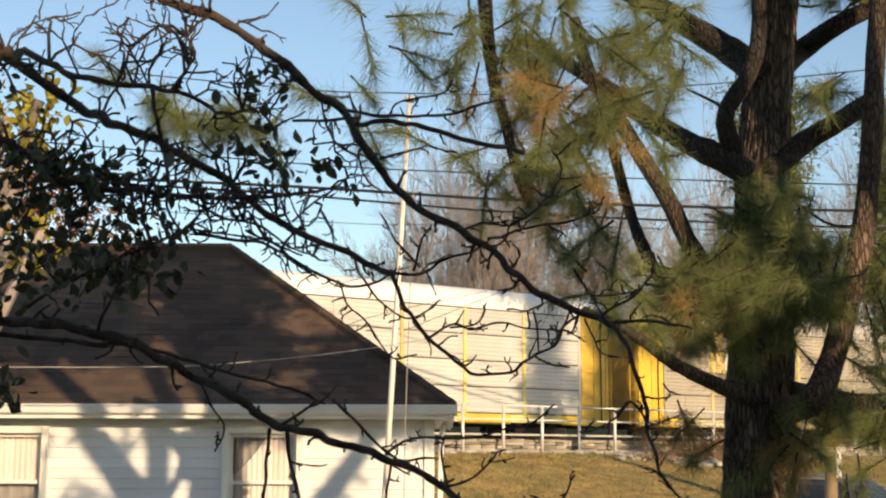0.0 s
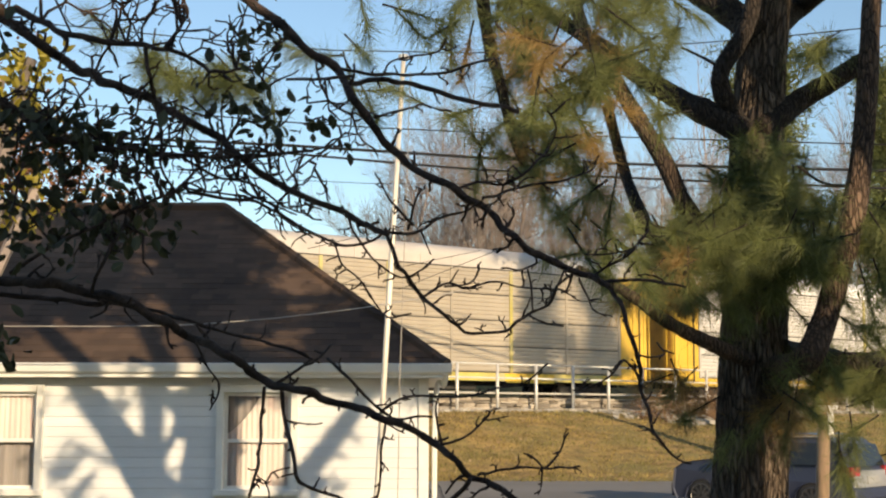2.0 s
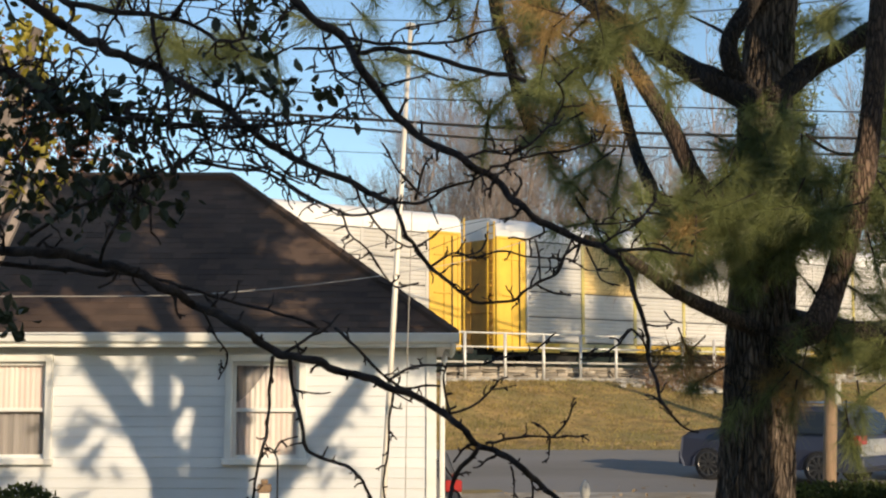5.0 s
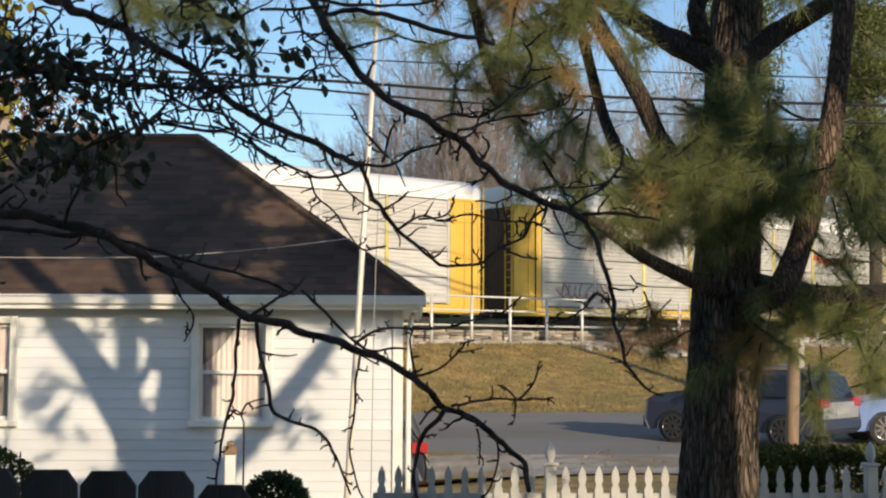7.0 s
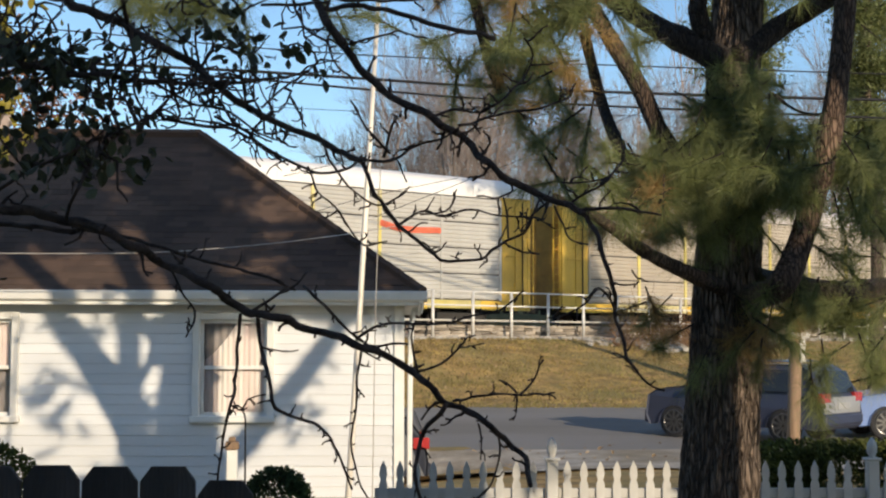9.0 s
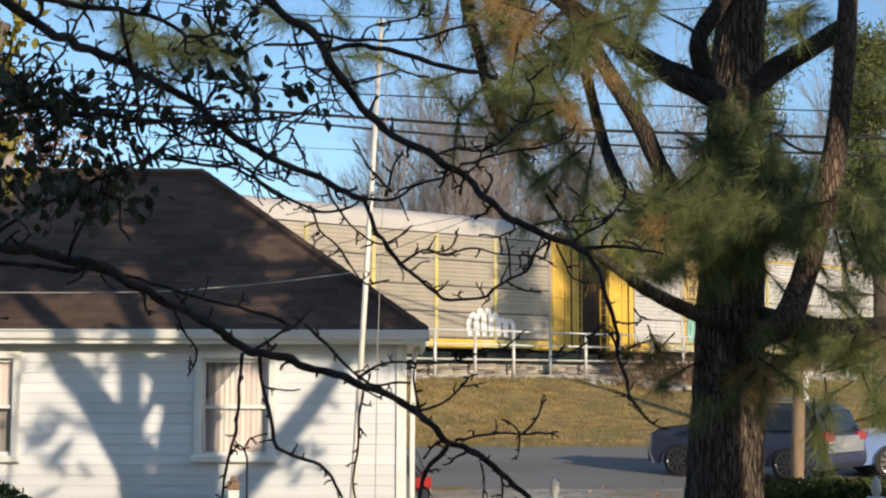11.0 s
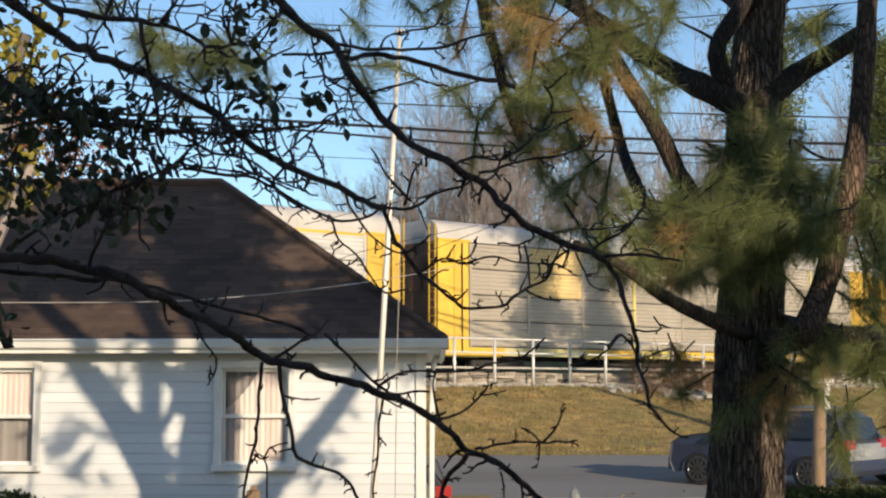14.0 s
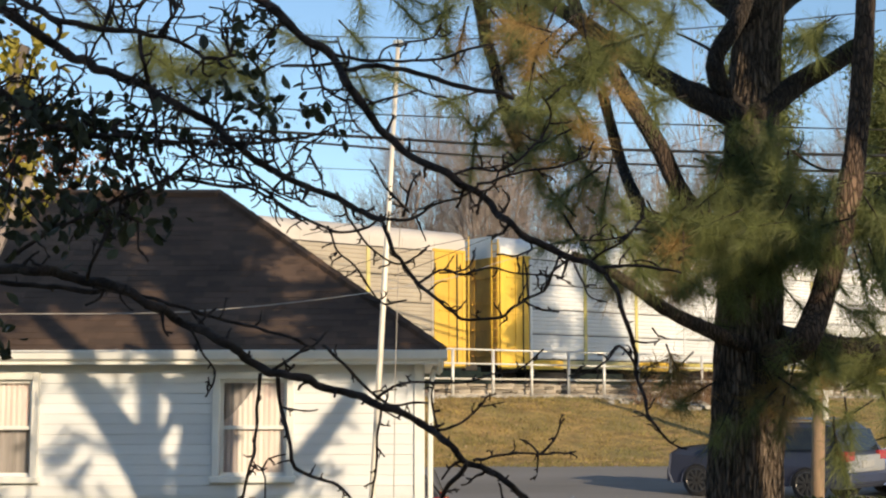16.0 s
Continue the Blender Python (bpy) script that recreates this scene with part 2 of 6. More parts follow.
def part(name, bm, mat=None, parent=None, label="", smooth=False):
    ob = new(name, mesh_of(name, bm, mat, smooth) if isinstance(bm, bmesh.types.BMesh) else bm)
    if parent is not None:
        ob.parent = parent
    if label:
        ob["label"] = label
    return ob


def box(bm, lo, hi, bevel=0.0, m=None):
    r = bmesh.ops.create_cube(bm, size=1.0)
    vs = r["verts"]
    c = [(a + b) / 2 for a, b in zip(lo, hi)]
    s = [b - a for a, b in zip(lo, hi)]
    for v in vs:
        v.co = Vector((c[i] + v.co[i] * s[i] for i in range(3)))
    if bevel:
        es = list({e for v in vs for e in v.link_edges})
        nv = bmesh.ops.bevel(bm, geom=es, offset=bevel, segments=1, affect="EDGES")["verts"]
        vs = list({*[v for v in vs if v.is_valid], *nv})
    if m is not None:
        bmesh.ops.transform(bm, matrix=m, verts=vs)
    return vs


def boxes(*items, bevel=0.0):
    bm = bmesh.new()
    for lo, hi in items:
        box(bm, lo, hi, bevel)
    return bm


def prism(bm, outline, lo, hi, axis="y"):
    """A closed outline of (a, b) pulled from lo to hi along an axis."""
    def put(a, b, k):
        return {"y": (a, k, b), "x": (k, a, b), "z": (a, b, k)}[axis]
    one = [bm.verts.new(put(a, b, lo)) for a, b in outline]
    two = [bm.verts.new(put(a, b, hi)) for a, b in outline]
    n = len(outline)
    bm.faces.new(one)
    bm.faces.new(two[::-1])
    for i in range(n):
        bm.faces.new((one[i], two[i], two[(i + 1) % n], one[(i + 1) % n]))
    bmesh.ops.recalc_face_normals(bm, faces=bm.faces)
    return bm


def smooth_path(pts, step):
    """A rounded path through the points, in short pieces."""
    pts = [Vector(p) for p in pts]
    ext = [pts[0] * 2 - pts[1]] + pts + [pts[-1] * 2 - pts[-2]]
    out = []
    for i in range(1, len(ext) - 2):
        a, b, c, d = ext[i - 1:i + 3]
        n = max(1, int((c - b).length / step))
        for k in range(n):
            t = k / n
            out.append(0.5 * (2 * b + (c - a) * t + (2 * a - 5 * b + 4 * c - d) * t * t + (3 * b - a - 3 * c + d) * t ** 3))
    out.append(pts[-1])
    return out


class Soup:
    """Vertices and faces gathered for one mesh."""

    def __init__(self):
        self.v, self.f = [], []

    def tube(self, pts, radii, sides=6, cap=True, knobs=0.0):
        if len(pts) < 2:
            return
        base = len(self.v)
        up = Vector((0.13, 0.93, 0.34))
        for i, p in enumerate(pts):
            d = (pts[min(i + 1, len(pts) - 1)] - pts[max(i - 1, 0)])
            d = d.normalized() if d.length > 1e-9 else Vector((0, 0, 1))
            s = d.cross(up)
            s = s.normalized() if s.length > 1e-6 else d.orthogonal().normalized()
            q = d.cross(s)
            r = radii[i]
            if knobs:
                r *= 1 + knobs * noise.noise(p * (0.35 / max(r, 0.004)))
            for k in range(sides):
                a = 2 * math.pi * k / sides
                self.v.append(tuple(p + (s * math.cos(a) + q * math.sin(a)) * r))
        for i in range(len(pts) - 1):
            for k in range(sides):
                a, b = base + i * sides + k, base + i * sides + (k + 1) % sides
                self.f.append((a, b, b + sides, a + sides))
        if cap:
            self.f.append(tuple(base + k for k in range(sides))[::-1])
            self.f.append(tuple(base + (len(pts) - 1) * sides + k for k in range(sides)))

    def leaf(self, p, along, out, size, width=0.55):
        along, out = along.normalized(), out.normalized()
        s = along.cross(out)
        s = s.normalized() if s.length > 1e-6 else along.orthogonal().normalized()
        n = s.cross(along)
        b = len(self.v)
        w = size * width / 2
        for a, k, lift in ((0, 0, 0), (0.22, 0.72, 0.05), (0.5, 1.0, 0.08), (0.8, 0.62, 0.03), (1, 0, -0.08), (0.8, -0.62, 0.03), (0.5, -1.0, 0.08), (0.22, -0.72, 0.05)):
            self.v.append(tuple(p + along * size * a + s * w * k + n * size * lift))
        self.f += [(b, b + 1, b + 2, b + 3, b + 4), (b + 4, b + 5, b + 6, b + 7, b)]

    def needle(self, p, tip, w):
        d = tip - p
        s = d.cross(Vector((0.2, 1, 0.1)))
        s = s.normalized() * w if s.length > 1e-9 else Vector((w, 0, 0))
        b = len(self.v)
        self.v += [tuple(p - s), tuple(p + s), tuple(tip)]
        self.f.append((b, b + 1, b + 2))

    def mesh(self, name, mat, smooth=False):
        me = bpy.data.meshes.new(name)
        me.from_pydata(self.v, [], self.f)
        me.materials.append(mat)
        if smooth:
            me.polygons.foreach_set("use_smooth", [True] * len(me.polygons))
        me.update()
        return me


def rnd_dir(rng):
    while True:
        v = Vector((rng.uniform(-1, 1), rng.uniform(-1, 1), rng.uniform(-1, 1)))
        if 0.05 < v.length < 1:
            return v.normalized()


def empty(name, x=0, y=0, z=0, **tags):
    ob = new(name)
    ob.location = (x, y, z)
    return tagged(ob, **tags)


# ---------------------------------------------------------------- ground
RUN = Vector((0.8, 0.6, 0))        # the track's direction, away from the house
SIDE = Vector((0.6, -0.8, 0))      # from the train towards the street
TRACK = Vector((1.355, 52.2, 2.6))  # a point on the near side of the train, at rail height
WALK_Z = 2.3


def smoothstep(a, b, v):
    t = max(0.0, min(1.0, (v - a) / (b - a)))
    return t * t * (3 - 2 * t)


def ground_z(x, y):
    base = 0.3 * smoothstep(26, 40, y)
    top = 47.9 + 0.75 * x
    foot = min(40.0, top - 5.5)
    t = max(0.0, min(1.0, (y - foot) / max(1.0, top - foot)))
    bank = (WALK_Z - 0.3) * (0.35 * t + 0.65 * t * t * (3 - 2 * t))
    rough = 0.05 * noise.noise(Vector((x * 0.7, y * 0.7, 0))) * (1 if 0.02 < t < 0.97 else 0)
    dip = 0.62 * math.exp(-((x + 1.3) / 2.6) ** 2 - ((y - 25.2) / 1.6) ** 2)
    back = 1.7 * smoothstep(top + 9.5, top + 15, y)
    return base + bank + rough - dip + back


def sheet(xs, ys, lift=0.0, edge=None):
    bm = bmesh.new()
    grid = []
    for j, y in enumerate(ys):
        row = []
        for x in xs:
            yy = y + (edge(x, j) if edge else 0)
            row.append(bm.verts.new((x, yy, ground_z(x, yy) + lift)))
        grid.append(row)
    for j in range(len(ys) - 1):
        for i in range(len(xs) - 1):
            bm.faces.new((grid[j][i], grid[j][i + 1], grid[j + 1][i + 1], grid[j + 1][i]))
    return bm


XS = [-2500, -900, -300, -100, -50] + [v * 1.0 for v in range(-30, 61)] + [80, 120, 300, 900, 2500]
YS = [-1500, -300, -60, -20, -5, 0, 5, 10, 15, 20, 24] + [26 + v * 0.75 for v in range(0, 60)] + [80, 100, 150, 300, 900, 2500]
ground = part("ground", sheet(XS, YS), LAWN, smooth=True)
tagged(ground, "dry yellow-brown lawn and grassy bank below the railway", "ground", kind="structure")
road = part("road", sheet([v * 1.5 for v in range(-40, 41)], [27.4, 29, 31, 33, 35, 37, 39, 40.0], 0.012,
                          lambda x, j: 0.25 * noise.noise(Vector((x * 0.4, j, 3))) + 0.3 * noise.noise(Vector((x * 0.11, j, 7)))), ASPHALT)
tagged(road, "worn grey asphalt street below the grassy bank", "road", kind="structure")
verge = part("gravel_verge", sheet([v * 1.0 for v in range(-6, 30)], [23.4, 24.0, 24.6, 25.5, 26.4, 27.0, 27.6], 0.035,
                                   lambda x, j: 0.35 * noise.noise(Vector((x * 0.4, j, 9)))), SANDY)
tagged(verge, "sandy gravel verge along the street", "ground", kind="structure")


def grass():
    rng = random.Random(4)
    s = Soup()
    for _ in range(30000):
        x = rng.uniform(-4, 22)
        y = rng.uniform(39.6, min(48.0 + 0.75 * x, 58))
        z = ground_z(x, y)
        h = rng.uniform(0.04, 0.11) * (1 + 0.8 * noise.noise(Vector((x * 0.8, y * 0.8, 5))))
        p = Vector((x, y, z - 0.01))
        s.needle(p, p + Vector((rng.uniform(-0.06, 0.06), rng.uniform(-0.05, 0.05), h)), rng.uniform(0.010, 0.022))
    ob = part("grass", s.mesh("grass", GRASS))
    tagged(ob, "dry yellow grass tufts on the railway bank", "grass", kind="stuff")


def litter():
    """Fallen leaves strewn over the bank and the verge."""
    rng = random.Random(14)
    s = Soup()
    for _ in range(1700):
        x = rng.uniform(-3, 18)
        y = rng.uniform(39.8, min(47.8 + 0.75 * x, 58)) if rng.random() < 0.85 else rng.uniform(25, 28.5)
        p = Vector((x, y, ground_z(x, y) + 0.03 + rng.uniform(0, 0.05)))
        s.leaf(p, Vector((rng.uniform(-1, 1), rng.uniform(-1, 1), rng.uniform(-0.1, 0.5))), Vector((rng.uniform(-0.4, 0.4), rng.uniform(-0.6, 0.2), 1)), rng.uniform(0.05, 0.12), 0.7)
    ob = part("fallen_leaves", s.mesh("fallen_leaves", LITTER))
    tagged(ob, "dry pale-brown fallen leaves on the grass", "leaves", kind="stuff")


LITTER = material("dry_fallen_leaf", (0.36, 0.25, 0.14), 0.8, vary=0.4, scale=2, fine=9, island=0.6)


def rubble():
    rng = random.Random(5)
    s = Soup()

    def stone(c, r):
        b = len(s.v)
        for k in range(8):
            d = Vector(((k & 1) * 2 - 1, (k >> 1 & 1) * 2 - 1, (k >> 2 & 1) * 2 - 1))
            d = Vector((d.x * rng.uniform(0.6, 1.1), d.y * rng.uniform(0.5, 1.0), d.z * rng.uniform(0.25, 0.5))) * r
            s.v.append(tuple(c + d))
        s.f.extend([tuple(b + k for k in q) for q in ((0, 2, 3, 1), (4, 5, 7, 6), (0, 1, 5, 4), (2, 6, 7, 3), (0, 4, 6, 2), (1, 3, 7, 5))])

    for _ in range(900):
        a = rng.uniform(-6, 34)
        q = rng.uniform(1.4, 2.9)
        p = TRACK + RUN * a + SIDE * q
        stone(Vector((p.x, p.y, ground_z(p.x, p.y) + 0.03)), rng.uniform(0.05, 0.2))
    for _ in range(500):
        x = rng.uniform(6.5, 15)
        y = rng.uniform(47.0 + 0.55 * x, 47.9 + 0.75 * x)
        stone(Vector((x, y, ground_z(x, y) + 0.02)), rng.uniform(0.03, 0.14))
    for _ in range(60):
        p = Vector((9.3 + rng.gauss(0, 0.5), 51.6 + rng.gauss(0, 0.4), 0))
        stone(Vector((p.x, p.y, ground_z(p.x, p.y) + 0.05)), rng.uniform(0.14, 0.3))
    ob = part("rubble", s.mesh("rubble", PALE_STONE))
    tagged(ob, "pale broken stones along the railway edge", "rubble", kind="stuff")


# ---------------------------------------------------------------- railway
def track_matrix(along, q, z=0.0):
    """A frame at a place along the track: x along it, y away from the street."""
    p = TRACK + RUN * along + SIDE * q
    m = Matrix.Translation((p.x, p.y, z))
    return m @ Matrix.Rotation(math.atan2(RUN.y, RUN.x), 4, "Z")


def railway():
    for name, off in (("rail", 0.78), ("rail", 2.21)):
        bm = bmesh.new()
        prism(bm, [(-0.07, 0), (0.07, 0), (0.03, 0.04), (0.035, 0.15), (-0.035, 0.15), (-0.03, 0.04)], -60, 120, "x")
        ob = part(name, bm, RAIL_STEEL)
        ob.matrix_world = track_matrix(0, -off, 2.45)
        tagged(ob, "worn steel rail on the ballast", "rail", "rails of the track", "structure")
    bm = bmesh.new()
    prism(bm, [(-1.6, 2.2), (-0.9, 2.47), (3.6, 2.47), (4.6, 2.2)], -60, 120, "x")
    ob = part("ballast", bm, GRAVEL)
    ob.matrix_world = track_matrix(0, 0, 0)
    tagged(ob, "grey crushed-stone track bed", "ballast", kind="structure")
    # low stone edge under the walkway
    rng = random.Random(8)
    kerb = empty("stone_edge", label="low edge of pale rough stones beneath the railing", category="wall", kind="structure")
    kerb.matrix_world = track_matrix(0, 1.75, WALK_Z)
    stones = []
    for _ in range(8):
        bm = bmesh.new()
        vs = box(bm, (0, 0, 0), (0.5, 0.3, 0.105), 0.018)
        for v in vs:
            v.co += Vector((rng.uniform(-0.03, 0.03), rng.uniform(-0.04, 0.04), rng.uniform(-0.018, 0.018)))
        stones.append(mesh_of("stone", bm, EDGE_STONE))
    for row in range(5):
        a = -2.5 - rng.uniform(0, 0.4)
        while a < 21:
            o = new("stone", rng.choice(stones))
            o.parent = kerb
            k = rng.uniform(0.6, 1.9)
            o.location = (a, rng.uniform(-0.05, 0.05), -0.03 + row * 0.108)
            o.scale = (k, 1, rng.uniform(0.8, 1.05))
            a += 0.51 * k
    # walkway beam and railing
    rail = empty("railing", label="pale galvanised pipe railing along the railway walkway", category="railing")
    rail.matrix_world = track_matrix(0, 2.2, 0)
    L0, L1 = -6.0, 36.0
    part("walkway_beam", boxes(((L0, 0.05, 2.93), (L1, 0.35, 3.0)), bevel=0.01), CONCRETE, rail, "pale walkway beam")
    for z, r in ((4.0, 0.036), (3.5, 0.032)):
        s = Soup()
        s.tube([Vector((L0, 0, z)), Vector((L1, 0, z))], [r, r], 8)
        part("pipe_rail", s.mesh("pipe_rail", GALV, True), GALV, rail)
    s = Soup()
    s.tube([Vector((0, 0, WALK_Z - 0.25)), Vector((0, 0, 4.02))], [0.058, 0.058], 8)
    me = s.mesh("railing_post", GALV, True)
    a = L0
    while a <= L1:
        part("railing_post", me, None, rail).location = (a, 0, 0)
        a += 1.83


CAR_PITCH = 27.8
BODY = 26.1
SPEED = CAR_PITCH / 2.2


def blob(bm, pts, width, y, m=None):
    """A painted stroke of some width along the points (x, z)."""
    path = smooth_path([(a, 0, b) for a, b in pts], 0.08)
    prev = None
    for i, p in enumerate(path):
        d = (path[min(i + 1, len(path) - 1)] - path[max(i - 1, 0)]).normalized()
        n = Vector((-d.z, 0, d.x)) * width * 0.5
        a, b = bm.verts.new((p.x + n.x, y, p.z + n.z)), bm.verts.new((p.x - n.x, y, p.z - n.z))
        if prev:
            bm.faces.new((prev[0], prev[1], b, a))
        prev = (a, b)


def corrugated(w, h, ribs, mat, name="side_panel"):
    """A steel panel with level ribs, standing in the xz plane and facing -y."""
    bm = bmesh.new()
    prof = [(0.0, 0.0)]
    for k in range(ribs):
        z0 = h * k / ribs
        st = h / ribs
        prof += [(0.0, z0 + st * 0.12), (-0.022, z0 + st * 0.28), (-0.022, z0 + st * 0.82), (0.0, z0 + st * 0.97)]
    prof += [(0.0, h), (0.03, h), (0.03, 0)]
    prism(bm, prof, 0, w, "x")
    return mesh_of(name, bm, mat)


PANEL_MESH = {}
COLS, ROWS, END_W = 8, 4, 1.55
COL_W = (BODY - 2 * END_W) / COLS
ROW_Z0, ROW_H = 1.2, 0.975


def rail_car(tone, roof_tone, posts, accents, label, stripe, rusty):
    leaf_mat = RUST_LEAF if rusty else SHADED_LEAF
    car = empty("rail_car", label=label, category="railcar", group="cars of the train")
    under = boxes(((0.5, 1.2, 0.72), (BODY - 0.5, 1.8, 1.05)), ((0.1, 0.1, 0.95), (BODY - 0.1, 2.9, 1.12)),
                  ((9, 0.5, 0.55), (17.5, 2.5, 0.95)))
    part("underframe", under, UNDER, car)
    core = boxes(((0.1, 0.08, 1.1), (BODY - 0.1, 2.92, 5.15)))
    part("body_core", core, PANEL["grey"], car)
    # roof: rounded at the eaves, with level seams
    bm = bmesh.new()
    prof = [(0.0, 5.11), (-0.02, 5.13), (-0.02, 5.45)]
    for k in range(1, 8):
        a = math.pi * 0.5 * k / 7
        prof.append((-0.02 + 0.75 * (1 - math.cos(a)), 5.45 + 0.49 * math.sin(a)))
    prof += [(3.0 - y, z) for y, z in prof[::-1]]
    prism(bm, prof, 0.0, BODY, "x")
    part("roof", bm, ROOF[roof_tone], car, "rounded white roof" if roof_tone == "white" else "dull grey rounded roof")
    rib = boxes(((-0.02, -0.04, 5.14), (0.02, 0.0, 5.5)))
    rib_me = mesh_of("roof_seam", rib, ROOF[roof_tone])
    for k in range(1, 18):
        part("roof_seam", rib_me, None, car).location = (BODY * k / 18, 0, 0)
    # side sill, yellow in stretches
    part("side_sill", boxes(((0.0, -0.01, 0.86), (BODY, 0.1, 1.17)), bevel=0.01), FADED, car)
    for a, b in ((0.0, 3.2), (7.4, 10.2), (12.4, 15.0), (18.5, 21.0), (23.6, BODY)):
        part("sill_plate", boxes(((a, -0.035, 0.80), (b, -0.012, 1.16)), bevel=0.006), YELLOW, car, "yellow sill plate")
    # panels
    for mat_key in (tone, "yellow"):
        if mat_key not in PANEL_MESH:
            PANEL_MESH[mat_key] = corrugated(COL_W - 0.10, ROW_H - 0.045, 6, ACCENT if mat_key == "yellow" else PANEL[mat_key])
    for c in range(COLS):
        for r in range(ROWS):
            key = "yellow" if (c, r) in accents else tone
            o = part("side_panel", PANEL_MESH[key], None, car)
            o.location = (END_W + c * COL_W + 0.05, -0.01, ROW_Z0 + ROW_H * (ROWS - 1 - r) + 0.02)
    seam = mesh_of("panel_seam", boxes(((END_W, -0.022, -0.014), (BODY - END_W, 0.03, 0.014))), UNDER)
    for r in range(ROWS + 1):
        part("panel_seam", seam, None, car).location = (0, 0, ROW_Z0 + ROW_H * r)
    post = mesh_of("side_post", boxes(((-0.075, -0.075, 1.17), (0.075, 0.0, 5.09)), bevel=0.01), FADED)
    post_dull = mesh_of("side_post", boxes(((-0.06, -0.06, 1.17), (0.06, 0.0, 5.09)), bevel=0.01), PANEL[tone])
    for c in range(COLS + 1):
        part("side_post", post if c in posts else post_dull, None, car).location = (END_W + c * COL_W, 0, 0)
    # end bays with doors, edge posts and ladder
    for end in (0, 1):
        x0 = 0.0 if end == 0 else BODY - END_W
        sgn = 1 if end == 0 else -1
        xe = 0.0 if end == 0 else BODY
        bay = part("end_door", boxes(((x0 + 0.1, -0.03, 0.9), (x0 + END_W - 0.08, 0.06, 5.12)), bevel=0.015), YELLOW, car, "yellow end door")
        part("door_rib", boxes(((x0 + END_W * 0.5 - 0.03, -0.075, 1.0), (x0 + END_W * 0.5 + 0.03, -0.03, 5.0)), bevel=0.01), YELLOW, bay)
        part("door_rod", boxes(((x0 + END_W * 0.72 - 0.018, -0.1, 1.0), (x0 + END_W * 0.72 + 0.018, -0.06, 5.05))), UNDER, bay)
        for hz in (1.6, 2.9, 4.3):
            part("hinge", boxes(((x0 + 0.3, -0.07, hz), (x0 + END_W - 0.25, -0.03, hz + 0.07)), bevel=0.01), YELLOW, bay)
        e0, e1 = sorted((xe, xe + sgn * 0.16))
        part("end_post", boxes(((e0, -0.06, 0.82), (e1, 0.14, 5.2)), bevel=0.015), YELLOW, car)
        part("door_header", boxes(((min(x0, xe), -0.07, 5.1), (max(x0 + END_W, xe), 0.05, 5.2)), bevel=0.01), YELLOW, car)
        # the end face: two door leaves in a frame
        f0, f1 = (-0.02, 0.1) if end == 0 else (BODY - 0.1, BODY + 0.02)
        for y0, y1 in ((0.16, 1.48), (1.52, 2.84)):
            leaf = part("end_leaf", boxes(((f0, y0, 1.0), (f1, y1, 5.1)), bevel=0.015), leaf_mat, car, "end door leaf darkened for shade")
            g0, g1 = (f0 - 0.05, f0) if end == 0 else (f1, f1 + 0.05)
            for hz in (1.3, 2.3, 3.3, 4.3):
                part("leaf_rib", boxes(((g0, y0 + 0.1, hz), (g1, y1 - 0.1, hz + 0.08))), leaf_mat, leaf)
        s = Soup()
        lx = xe - sgn * 0.10
        for dy in (0.0, 0.38):
            s.tube([Vector((lx - sgn * 0.03, dy - 0.06, 0.9)), Vector((lx - sgn * 0.03, dy - 0.06, 5.75))], [0.03, 0.03], 5)
        z = 1.1
        while z < 5.6:
            s.tube([Vector((lx - sgn * 0.03, -0.06, z)), Vector((lx - sgn * 0.03, 0.32, z))], [0.02, 0.02], 5)
            z += 0.3
        part("ladder", s.mesh("ladder", YELLOW), None, car)
        # running gear
        tx = 3.2 if end == 0 else BODY - 3.2
        bogie = part("bogie", boxes(((tx - 1.3, 0.35, 0.35), (tx + 1.3, 0.6, 0.75)), ((tx - 1.3, 2.4, 0.35), (tx + 1.3, 2.65, 0.75)),
                                    ((tx - 0.25, 0.4, 0.4), (tx + 0.25, 2.6, 0.8)), bevel=0.04), UNDER, car)
        for dx in (-0.88, 0.88):
            for wy in (0.7, 2.2):
                w = Soup()
                w.tube([Vector((tx + dx, wy, 0.42)), Vector((tx + dx, wy + 0.12, 0.42))], [0.42, 0.42], 20)
                part("wheel", w.mesh("wheel", RAIL_STEEL), None, bogie)
    if stripe:
        part("roof_stripe", boxes(((END_W, -0.05, 5.02), (BODY - END_W, -0.022, 5.12)), bevel=0.005), YELLOW, car, "yellow stripe under the roof")
    part("coupler", boxes(((BODY, 1.35, 0.75), (BODY + 0.6, 1.65, 1.0)), ((-0.6, 1.35, 0.75), (0, 1.65, 1.0)), bevel=0.03), UNDER, car)
    return car


def stroke(car, pts, width, y, mat, text):
    bm = bmesh.new()
    blob(bm, pts, width, y)
    part("spray_stroke", bm, mat, car, text)


